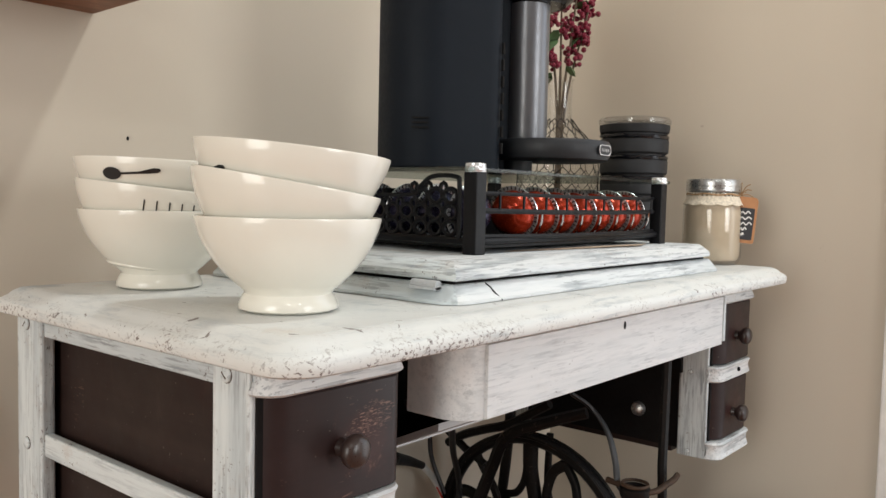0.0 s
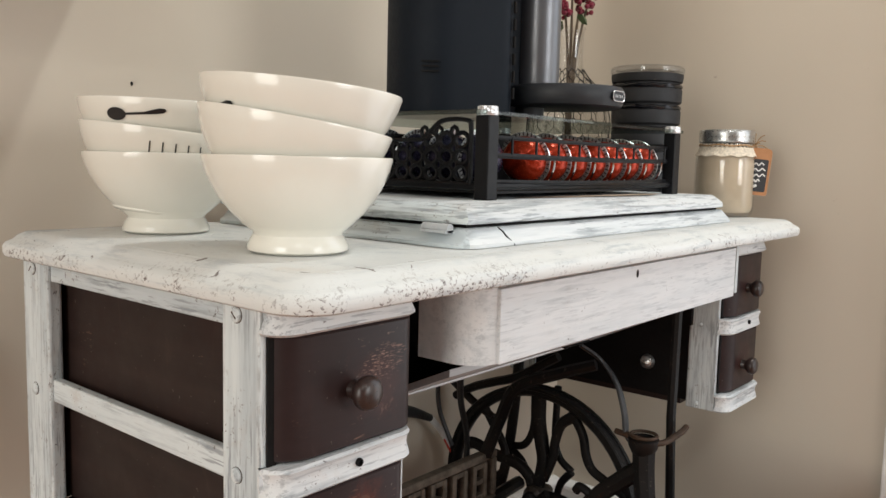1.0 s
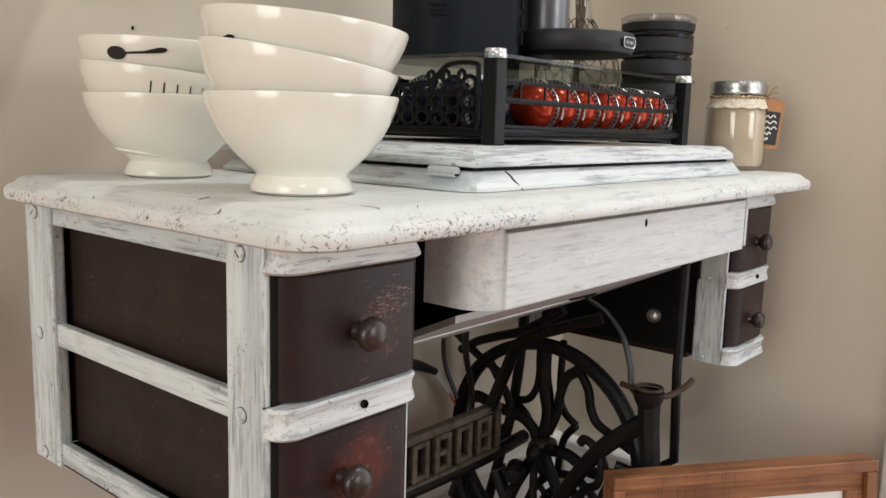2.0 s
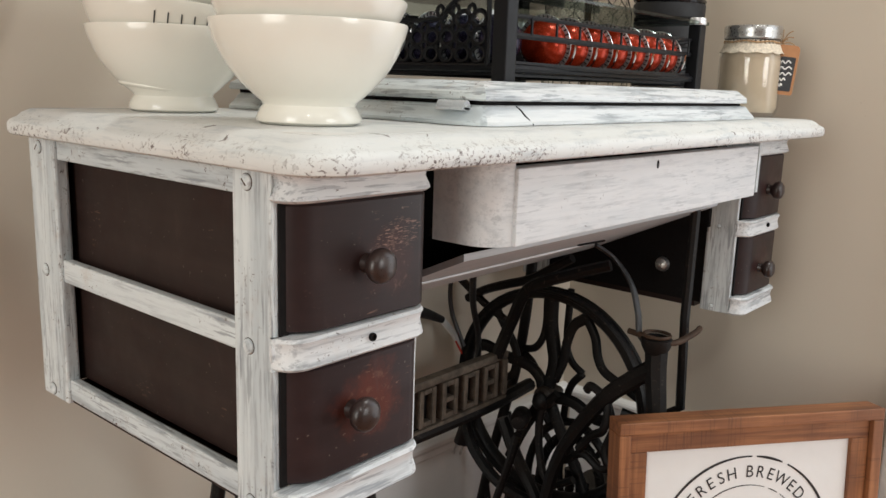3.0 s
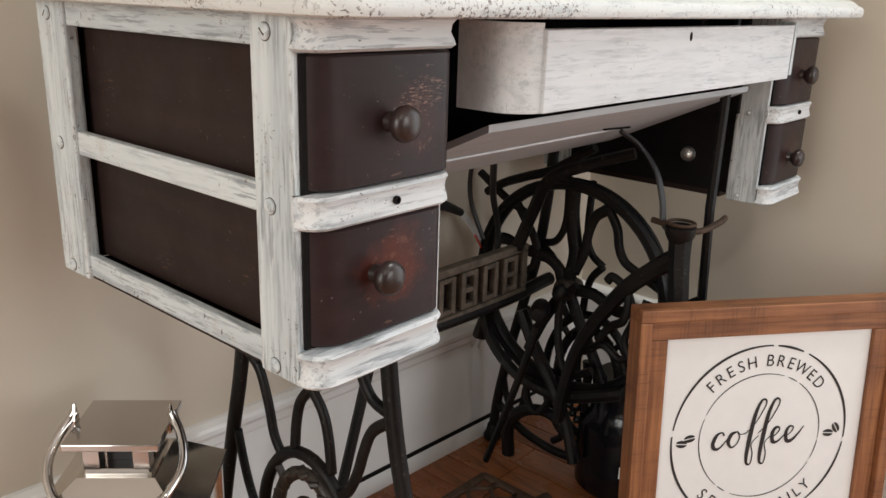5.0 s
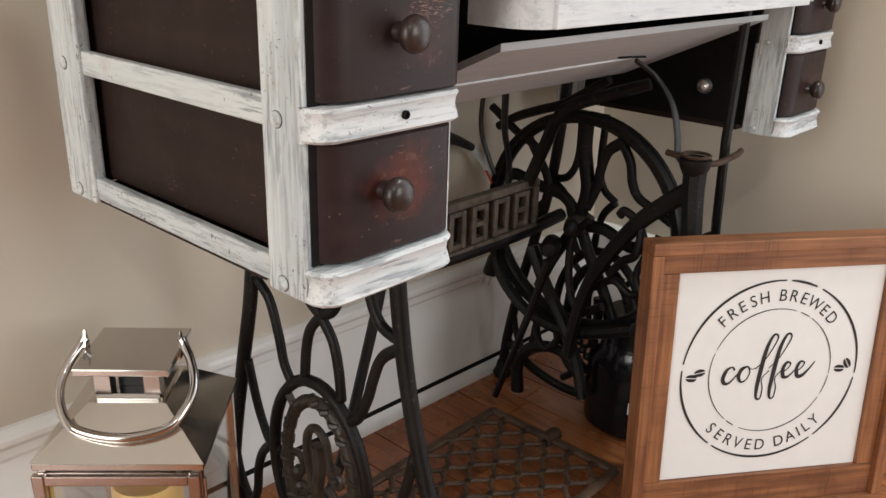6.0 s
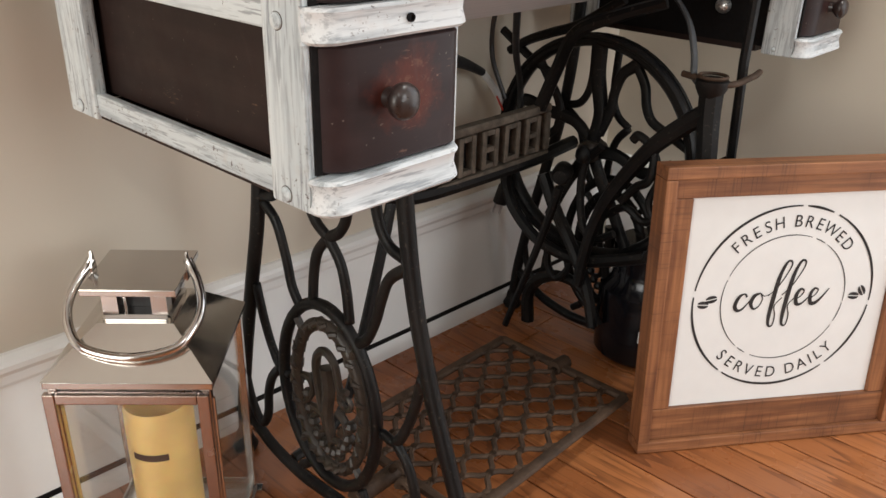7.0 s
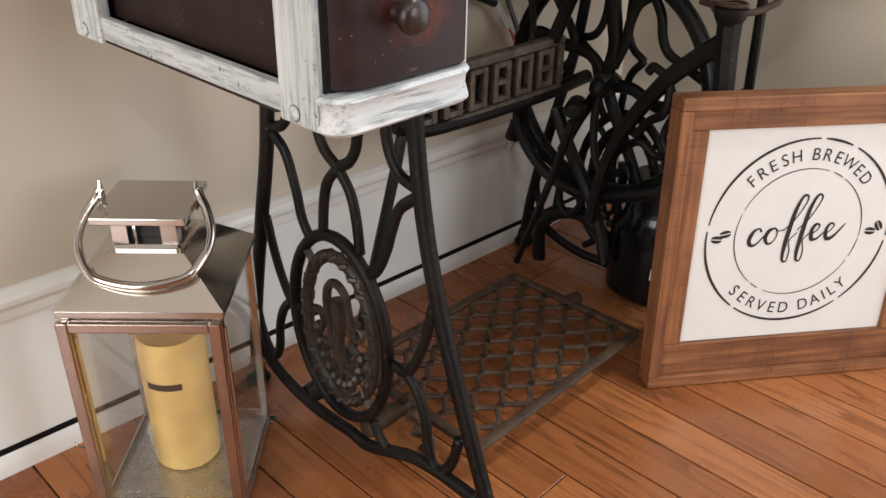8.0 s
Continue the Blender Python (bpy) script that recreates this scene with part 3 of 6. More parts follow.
part("tabletop", stack(outline, [(0.004, TZ0), (0.0012, TZ0 + 0.0015), (0.0, TZ0 + 0.0045), (0.0, TZ0 + 0.0100), (0.002, TZ0 + 0.0130), (0.0055, TZ0 + 0.0148), (0.008, TZ0 + 0.0158), (0.012, TZ0 + 0.0193), (0.018, TZ0 + 0.0220), (0.021, TZ1)]), M["paint_edge"], table, "white tabletop with chipped moulded edge", True)
part("tabletop_field", stack(inset_outline(outline, 0.024), [(0.0, TZ1 - 0.004), (0.0, TZ1 + 0.0002)]), M["paint_edge"], table, "smooth white painted top surface")


def brush_ends(ob):
    """Faces that look along x take the paint brushed along y."""
    ob.data.materials.append(M["paint_y"])
    for f in ob.data.polygons:
        if abs(f.normal.x) > abs(f.normal.y) and abs(f.normal.z) < 0.95:
            f.material_index = 1


# folded lid: lower frame and upper leaf with bevelled edges
LX0, LX1, LY0, LY1 = 0.186, 0.748, 0.060, 0.405
lo = rounded_outline(LX0, LX1, LY0, LY1, (0.022, 0.012, 0.012, 0.022), 5)
brush_ends(part("lid_frame", stack(lo, [(0.0, TZ1 + 0.0008), (0.0, TZ1 + 0.004), (0.004, TZ1 + 0.008), (0.010, TZ1 + 0.0155), (0.012, TZ1 + 0.0165)]), M["paint_x"], table, "lower lid frame with a cracked corner", True))
up = rounded_outline(LX0 + 0.008, LX1 - 0.006, LY0 + 0.006, LY1 - 0.004, (0, 0.018, 0.018, 0), 4)
# black slab between frame and leaf draws the shaded line of the gap
part("lid_gap", stack(inset_outline(up, 0.008), [(0, TZ1 + 0.0166), (0, TZ1 + 0.0200)]), M["black"], table)
brush_ends(part("lid_leaf", stack(up, [(0.001, TZ1 + 0.0200), (0.0, TZ1 + 0.0215), (0.001, TZ1 + 0.0265), (0.012, TZ1 + 0.0345), (0.014, TZ1 + 0.0355)]), M["paint_x"], table, "folding lid leaf in distressed white paint", True))
for hy in (0.095, 0.335):
    bm = tube([(LX0 + 0.004, hy - 0.014, TZ1 + 0.016), (LX0 + 0.004, hy + 0.014, TZ1 + 0.016)], 0.0042, None, 10)
    box(LX0 - 0.002, LX0 + 0.012, hy - 0.014, hy + 0.014, TZ1 + 0.0125, TZ1 + 0.0145, bm=bm)
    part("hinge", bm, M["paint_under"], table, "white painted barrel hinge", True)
# the crack at the mitred corner of the lid frame
part("crack", tube([(0.252, LY0 + 0.0002, TZ1 + 0.001), (0.2475, LY0 + 0.0015, TZ1 + 0.005), (0.2445, LY0 + 0.004, TZ1 + 0.0085), (0.2435, LY0 + 0.0075, TZ1 + 0.0125), (0.240, LY0 + 0.0105, TZ1 + 0.0158)], 0.0008, None, 5), M["black"], table, "dark crack in the lid corner")


def band(name, x0, x1, yf, z0, z1, proud, parent, key_x=None):
    """A moulded front rail with rounded ends, hollow across its height."""
    o = rounded_outline(x0, x1, yf, 0.0788, (0.018, 0.018, 0, 0), 6)
    h = z1 - z0
    bm = stack(o, [(0.002, z0), (-0.0006 * proud, z0 + h * 0.10), (0.0, z0 + h * 0.24), (0.0017 * proud, z0 + h * 0.5), (0.0012 * proud, z0 + h * 0.74), (-0.0006 * proud, z0 + h * 0.9), (0.001, z1)])
    ob = part(name, bm, M["paint_x"], parent, "distressed white moulded drawer rail", True)
    if key_x is not None:
        hole = part("keyhole", lathe([(0.0016, 0.0004), (0.0029, 0.0004), (0.0031, 0.002), (0.0027, 0.003), (0.0019, 0.003), (0.0017, 0.0012), (0, 0.0012)], 18), M["black"], ob, "black round keyhole", True)
        hole.matrix_local = pose(key_x, yf + 0.0018, (z0 + z1) / 2, 90, 0, 0)
    return ob


def drawer(x0, x1, yf, z0, z1, knob_x, knob_z, parent, finish):
    # the front is a bowed board that laps the posts
    back = 0.0785
    o = [(x0 + r - r * math.sin(radians(a)), yf + r - r * math.cos(radians(a))) for r, a in ((0.030, a) for a in (57, 48, 39, 30, 21, 12, 4))]
    o += [(x1 - 0.014 + 0.014 * math.sin(radians(a)), yf + 0.014 - 0.014 * math.cos(radians(a))) for a in (0, 18, 36, 54, 72, 86)] + [(x1, back), (o[0][0], back)]
    ob = part("drawer", stack(o, [(0.0015, z0), (0, z0 + 0.0015), (0, z1 - 0.0015), (0.0015, z1)]), M[finish], parent, "dark stained worn wooden drawer", True)
    part("drawer_body", box(x0 + 0.0145, x1 - 0.012, back + 0.0005, 0.405, z0 - 0.006, z1 + 0.006), M["drawer_side"], ob, "plain dark brown drawer side")
    knob = part("knob", lathe([(0, -0.002), (0.0075, -0.002), (0.0064, 0.002), (0.0060, 0.0045), (0.0082, 0.0070), (0.0115, 0.0105), (0.0124, 0.0140), (0.0114, 0.0175), (0.0078, 0.0202), (0, 0.0212)], 24), M["knob"], ob, "round dark turned knob", True)
    knob.matrix_local = pose(knob_x, yf, knob_z, 90, 0, 0)
    return ob


def pedestal(side):
    """side: -1 for the end that shows its drawer sides, 1 for the other one."""
    if side < 0:
        x0, x1 = 0.0, 0.126
        out, inn, dz = x0, 0.1375, 0.0
    else:
        x0, x1 = 0.772, 0.897
        out, inn, dz = x1, x0, -0.004
    # corner posts on both faces of the case
    for face, rim in ((out, side), (inn, -side)):
        for yc, w in ((0.100, 0.041), (0.3995, 0.049)):
            px = sorted((face, face - rim * 0.012))
            po = part("post", box(px[0], px[1], yc - w / 2, yc + w / 2, 0.506 + dz, TZ0, 0.002), M["paint_z"], table, "distressed white upright post")
            if face == out or yc < 0.2:
                for zc in (0.735, 0.626, 0.514):
                    r = 0.0055 if side < 0 and face == out else 0.003
                    screw(po, pose(face, yc + 0.004, zc + dz, 0, 90 * (1 if rim > 0 else -1), 0) @ pose(0, 0, 0, 0, 0, 75 + 900 * zc + 300 * yc), r, zc > 0.7)
        rx = sorted((face - rim * 0.002, face - rim * 0.010))
        if face == out:
            for z0, z1 in ((0.726, TZ0), (0.619, 0.639), (0.510, 0.529)):
                part("side_rail", box(rx[0], rx[1], 0.1212, 0.3745, z0 + dz, z1 + dz if z1 < TZ0 else TZ0, 0.0015), M["paint_y"], table, "distressed white side rail")
        else:
            part("inner_panel", box(rx[0], rx[1], 0.1212, 0.3745, 0.515 + dz, TZ0), M["black"], table, "near-black inner side panel")
    part("back_panel", box(x0 + 0.013, x1 - 0.013, 0.406, 0.413, 0.515 + dz, TZ0), M["drawer_side"], table)
    part("case_bottom", box(x0 + 0.004, x1 - 0.004, 0.13, 0.405, 0.507 + dz, 0.515 + dz), M["drawer_side"], table)
    near = side < 0
    bx0, bx1 = x0 - 0.0010, x1 + (0.004 if near else 0.002)
    band("front_rail", bx0, bx1 + (0.006 if near else 0), 0.060, 0.7245 + dz, TZ0, 1.6, table)
    band("front_rail", bx0, bx1 + (0.005 if near else 0), 0.062, 0.615 + dz, 0.637 + dz, 1.0, table, x0 + (0.073 if near else 0.070))
    band("front_rail", bx0, bx1 - 0.001, 0.060, 0.506 + dz, 0.531 + dz, 1.2, table)
    # black filler puts the shade between post and drawer fronts into colour
    part("drawer_gap", box(x0 + 0.0045, x0 + 0.0115, 0.0772, 0.0792, 0.532 + dz, 0.7235 + dz), M["black"], table, "black filler for the shaded gap beside the drawers")
    drawer(x0 + 0.0035, x1 + (0.0085 if near else -0.001), 0.065, 0.6385 + dz, 0.7230 + dz, x0 + (0.069 if near else 0.062), (0.679 if near else 0.676) + dz, table, "drawer" if near else "drawer_far")
    drawer(x0 + 0.0035, x1 + (0.002 if near else -0.004), 0.065, 0.5325 + dz, 0.6135 + dz, x0 + (0.056 if near else 0.060), (0.577 if near else 0.566) + dz, table, "drawer_low" if near else "drawer_far")


pedestal(-1)
pedestal(1)

# apron across the kneehole, with its rounded end
AY, AZ0, AZ1 = 0.045, 0.674, 0.7425
ap = part("apron", box(0.2135, 0.727, AY, AY + 0.018, AZ0, AZ1 - 0.0058, 0.0012), M["paint_clean"], table, "long white apron front with a keyhole")
hole = part("keyhole", lathe([(0, 0.0), (0.0019, 0.0), (0.0021, 0.0006), (0.0017, 0.0010), (0, 0.0007)], 16, None, (1.0, 2.1)), M["black"], ap, "small dark oval keyhole", True)
hole.matrix_local = pose(0.452, AY + 0.0001, 0.728, 90, 0, 0)
end = [(0.2130, AY + 0.0035), (0.2130, AY + 0.014)] + [(0.217 + 0.016 * math.cos(radians(a)), AY + 0.0315 + 0.016 * math.sin(radians(a))) for a in (262, 245, 225, 205, 190, 180)] + [(0.201, 0.112), (0.189, 0.112)]
end += [(0.217 + 0.028 * math.cos(radians(a)), AY + 0.0315 + 0.028 * math.sin(radians(a))) for a in (180, 192, 204, 216, 228, 240, 252, 264)]
part("apron_end", stack(end[::-1], [(0, AZ0), (0, AZ1 - 0.001)]), M["paint_clean"], table, "rounded white apron end", True)
part("apron_strip", box(0.7275, 0.735, AY - 0.001, AY + 0.02, 0.678, AZ1 - 0.002, 0.001), M["paint_z"], table)
# well under the top: a sloping board, and near-black panels for the shade inside
bm = bmesh.new()
q = [(0.104, 0.6510), (0.300, 0.560), (0.303, 0.566), (0.104, 0.6575)]
ends = [[bm.verts.new((x, y, z)) for y, z in q] for x in (0.222, 0.760)]
for i in range(4):
    bm.faces.new((ends[0][i], ends[0][(i + 1) % 4], ends[1][(i + 1) % 4], ends[1][i]))
bm.faces.new(ends[0]), bm.faces.new(ends[1][::-1])
part("well_board", bm, M["paint_under"], table, "sloping underside board in a greyer tone")
part("well_lining", box(0.192, 0.735, 0.064, 0.118, 0.676, 0.682), M["black"], table, "near-black sheet for the shade behind the apron")
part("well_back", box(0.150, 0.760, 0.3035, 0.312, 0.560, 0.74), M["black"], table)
part("well_seam", tube([(0.223, 0.1995, 0.6055), (0.60, 0.1995, 0.6055)], 0.0012, None, 5), M["paint_clean"], table, "pale seam in the underside board")
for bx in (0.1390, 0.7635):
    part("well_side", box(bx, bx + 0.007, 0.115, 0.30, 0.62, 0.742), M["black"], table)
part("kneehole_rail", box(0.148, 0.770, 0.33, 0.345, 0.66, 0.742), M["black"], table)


# ---- cast iron base ----
def yz(x, pts):
    return [(x, y, z) for y, z in pts]


IY = 0.279  # middle of the irons


def leg_frame(x, mirror):
    root = part("leg_frame", bmesh.new(), M["iron"], table, "black cast iron openwork side frame")
    bm = bmesh.new()

    def bar(pts, r=0.0070, flat=0.8):
        tube(smooth_line(yz(x, [(IY + y, z) for y, z in pts]), 6), r, bm, 8, False, flat, (1, 0, 0))

    for s in (-1, 1):
        # outer leg, from the table down to the foot
        foot = [(0.175, 0.18), (0.209, 0.09), (0.228, 0.04), (0.236, 0.012)] if s < 0 else [(0.166, 0.18), (0.184, 0.09), (0.190, 0.04), (0.192, 0.012)]
        upper = [(0.100, 0.742), (0.101, 0.60), (0.109, 0.46)]
        bar([(s * y, z) for y, z in (upper if s > 0 or not mirror else []) + [(0.122, 0.36), (0.144, 0.27)] + foot], 0.0092)
        if mirror and s < 0:
            lathe([(0, 0.0), (0.013, 0.001), (0.016, 0.008), (0.011, 0.018), (0, 0.030)], 14, bm, at=(x, IY - 0.236, 0))
            continue
        # upper S bars
        bar([(s * 0.116, 0.385), (s * 0.087, 0.395), (s * 0.072, 0.43), (s * 0.072, 0.50)], 0.0062)
        bar([(s * 0.114, 0.378), (s * 0.090, 0.358), (s * 0.078, 0.330), (s * 0.070, 0.305), (s * 0.056, 0.277), (s * 0.036, 0.262)] if s < 0 else [(s * 0.110, 0.380), (s * 0.088, 0.362), (s * 0.074, 0.325), (s * 0.066, 0.292), (s * 0.052, 0.270)], 0.0062)
        bar([(0.0, 0.372), (s * 0.022, 0.388), (s * 0.032, 0.42), (s * 0.030, 0.50)], 0.0062)
        bar([(0.0, 0.372), (s * 0.018, 0.350), (s * 0.026, 0.322), (s * 0.030, 0.286)], 0.0062)
        # side S bars between leg, ring and foot rail
        bar([(s * y, z) for y, z in ((0.136, 0.270), (0.126, 0.230), (0.114, 0.197), (0.098, 0.172), (0.078, 0.172))], 0.0062)
        bar([(s * y, z) for y, z in ((0.098, 0.172), (0.116, 0.152), (0.127, 0.124), (0.131, 0.093), (0.140, 0.072), (0.152, 0.070), (0.167, 0.096), (0.175, 0.130))], 0.0062)
        bar([(s * 0.043, 0.074), (s * 0.052, 0.059), (s * 0.066, 0.047)], 0.0062)
        # foot with caster
        lathe([(0, 0.0), (0.014, 0.001), (0.017, 0.008), (0.012, 0.018), (0.010, 0.03), (0, 0.034)], 14, bm, at=(x, IY + s * (0.236 if s < 0 else 0.192), 0))
    # wavy foot rail
    bar([(0.184, 0.074), (0.133, 0.044), (0.076, 0.031), (0.031, 0.031), (-0.001, 0.033), (-0.031, 0.031), (-0.071, 0.047), (-0.107, 0.062), (-0.142, 0.067), (-0.167, 0.067), (-0.205, 0.066)], 0.0082)
    bar([(-0.115, 0.735), (0.0, 0.728), (0.115, 0.735)], 0.010)
    if not mirror:
        bar([(-0.100, 0.50), (0.0, 0.492), (0.100, 0.50)], 0.010)
    ring = [(0.0105 + 0.080 * math.cos(2 * math.pi * k / 40), 0.173 + 0.116 * math.sin(2 * math.pi * k / 40)) for k in range(40)]
    tube(yz(x, [(IY + y, z) for y, z in ring]), 0.0070, bm, 8, True, 1.0, (1, 0, 0))
    bm.to_mesh(root.data)
    bm.free()
    root.data.shade_smooth()
    # medallion: roped ring and scroll work
    md = bmesh.new()
    cy, cz, ry, rz = IY + 0.0095, 0.172, 0.0575, 0.0935
    tube([(x, cy + ry * math.cos(2 * math.pi * k / 60), cz + rz * math.sin(2 * math.pi * k / 60)) for k in range(60)], 0.0078, md, 10, True, 0.75, (1, 0, 0))
    for k in range(24):
        a = 2 * math.pi * k / 24
        y, z = cy + ry * math.cos(a), cz + rz * math.sin(a)
        t = Vector((-ry * math.sin(a), rz * math.cos(a))).normalized() * 0.0056
        u = Vector((math.cos(a), math.sin(a))) * 0.0042
        for sx in (-1, 1):
            tube([(x + sx * 0.0020, y - t.x - u.x, z - t.y - u.y), (x + sx * 0.0060, y, z), (x + sx * 0.0020, y + t.x + u.x, z + t.y + u.y)], 0.0040, md, 7)
    # petals that tie the rope to the outer ring
    for a in (48, 132, 228, 312):
        c, d = math.cos(radians(a)), math.sin(radians(a))
        tube([(x, cy + ry * c, cz + rz * d), (x, IY + 0.0105 + 0.079 * c, 0.173 + 0.115 * d)], 0.0050, md, 6)

    def scroll(py, pz, r, turns, a0, w, thick):
        line = []
        for k in range(int(14 * turns) + 1):
            f = k / (14 * turns)
            a = a0 + w * 2 * math.pi * turns * f
            line.append((x, cy + py + r * (1 - 0.62 * f) * math.cos(a), cz + pz + r * (1 - 0.62 * f) * math.sin(a)))
        tube(line, thick, md, 7, False, 0.9, (1, 0, 0), thick * 0.7)

    def vine(pts, thick, end):
        tube(smooth_line([(x, cy + py, cz + pz) for py, pz in pts], 5), thick, md, 8, False, 0.9, (1, 0, 0), end)

    # a tall loop with a stem in it, side tendrils and a garland below
    vine([(0.012, -0.020), (0.020, 0.020), (0.018, 0.048), (0.004, 0.060), (-0.012, 0.050), (-0.018, 0.025), (-0.026, 0.012)], 0.0058, 0.0046)
    vine([(0.002, 0.040), (0.000, 0.010), (0.004, -0.020), (-0.002, -0.055)], 0.0090, 0.0065)
    vine([(0.046, 0.010), (0.034, 0.012), (0.028, 0.000), (0.034, -0.014), (0.044, -0.026)], 0.0048, 0.0040)
    vine([(-0.014, -0.010), (-0.028, -0.020), (-0.030, -0.042), (-0.018, -0.055)], 0.0055, 0.0045)
    scroll(-0.030, 0.010, 0.013, 1.2, radians(100), -1, 0.0045)
    scroll(0.022, -0.040, 0.017, 1.2, radians(60), 1, 0.0050)
    scroll(-0.012, -0.066, 0.015, 1.1, radians(120), -1, 0.0050)
    for k in range(11):
        a = radians(196 + 15.5 * k)
        lathe([(0, -0.007), (0.006, -0.004), (0.0075, 0.001), (0.0045, 0.006), (0, 0.007)], 8, md, at=(x, cy + 0.038 * math.cos(a), cz + 0.072 * math.sin(a)))
    part("medallion", md, M["iron"] if mirror else M["bronze"], root, "oval cast medallion with rope border and scrollwork", True)
    return root


leg_frame(0.172, False)
leg_frame(0.738, True)

# ---- treadle works ----
WX, WY, WZ, WR = 0.688, 0.307, 0.343, 0.158
wheel = part("flywheel", tube([(WX, WY + WR * math.cos(k * math.pi / 32), WZ + WR * math.sin(k * math.pi / 32)) for k in range(64)], 0.0085, None, 10, True, 1.3, (1, 0, 0)), M["iron"], table, "black cast iron flywheel with curved spokes", True)
for dx in (-0.010, 0.010):
    part("rim_bead", tube([(WX + dx, WY + (WR + 0.006) * math.cos(k * math.pi / 32), WZ + (WR + 0.006) * math.sin(k * math.pi / 32)) for k in range(64)], 0.0035, None, 6, True, 1.0, (1, 0, 0)), M["iron"], wheel, "", True)
# curved spokes, broad where they meet the rim
for pts, r0, r1 in (
    ([(0.311, 0.500), (0.310, 0.458), (0.303, 0.425), (0.299, 0.397), (0.307, 0.356)], 0.0130, 0.0105),
    ([(0.448, 0.388), (0.427, 0.394), (0.393, 0.386), (0.365, 0.384), (0.336, 0.378), (0.311, 0.355)], 0.0100, 0.0095),
    ([(0.240, 0.486), (0.256, 0.473), (0.271, 0.460), (0.280, 0.433), (0.283, 0.407), (0.297, 0.370)], 0.0085, 0.0075),
    ([(0.252, 0.480), (0.234, 0.452), (0.228, 0.425), (0.217, 0.406), (0.195, 0.395), (0.160, 0.380)], 0.0075, 0.0070),
    ([(0.412, 0.460), (0.395, 0.435), (0.378, 0.414), (0.367, 0.386), (0.374, 0.360), (0.395, 0.346)], 0.0072, 0.0065),
    ([(0.307, 0.343), (0.330, 0.310), (0.352, 0.270), (0.372, 0.222)], 0.0100, 0.0090),
    ([(0.307, 0.343), (0.285, 0.300), (0.262, 0.262), (0.232, 0.208)], 0.0100, 0.0090),
    ([(0.300, 0.343), (0.262, 0.345), (0.222, 0.330), (0.182, 0.338), (0.150, 0.335)], 0.0100, 0.0090),
):
    part("spoke", tube(smooth_line([(WX, y, z) for y, z in pts], 5), r0, None, 8, False, 0.8, (1, 0, 0), r1), M["iron"], wheel, "", True)
hub = part("hub", lathe([(0, -0.026), (0.009, -0.026), (0.011, -0.02), (0.017, -0.014), (0.018, 0.012), (0.012, 0.02), (0.008, 0.03), (0, 0.032)], 20), M["bronze"], wheel, "", True)
hub.matrix_local = pose(WX, WY, WZ, 0, 90, 0)

# brace between the frames with its openwork plate
BY = 0.374
part("brace_rail", tube(smooth_line([(0.335, BY, 0.352), (0.36, BY, 0.338), (0.42, BY, 0.328), (0.62, BY, 0.324), (0.738, BY, 0.330)], 6), 0.0105, None, 8, False, 1.0), M["iron"], table, "black cast iron brace rail", True)
plate = part("brace_plate", box(0.352, 0.664, BY - 0.008, BY + 0.008, 0.394, 0.406, 0.003), M["plate"], table, "dusty cast iron name plate with raised blocks")
for x0, x1, z0, z1 in ((0.352, 0.664, 0.326, 0.336), (0.352, 0.362, 0.3365, 0.3935), (0.653, 0.664, 0.3365, 0.3935)):
    part("plate_rim", box(x0, x1, BY - 0.008, BY + 0.008, z0, z1, 0.003), M["plate"], plate)
# near-black sheet closes the openings behind the raised blocks
part("plate_back", box(0.3622, 0.6528, BY + 0.0055, BY + 0.0075, 0.3366, 0.3934), M["black"], plate, "near-black sheet behind the plate blocks")
for k in range(6):
    x0 = 0.371 + 0.0472 * k
    bm = box(x0, x0 + 0.0085, BY - 0.007, BY + 0.005, 0.338, 0.392, 0.0015)
    box(x0 + 0.0255, x0 + 0.034, BY - 0.007, BY + 0.005, 0.338, 0.392, 0.0015, bm=bm)
    box(x0 + 0.0090, x0 + 0.0250, BY - 0.0065, BY + 0.005, 0.338, 0.3455, 0.0015, bm=bm)
    box(x0 + 0.0090, x0 + 0.0250, BY - 0.0065, BY + 0.005, 0.3845, 0.392, 0.0015, bm=bm)
    if k % 2:
        box(x0 + 0.0090, x0 + 0.0250, BY - 0.0065, BY + 0.005, 0.361, 0.3685, 0.0015, bm=bm)
    part("raised_block", bm, M["plate"], plate)
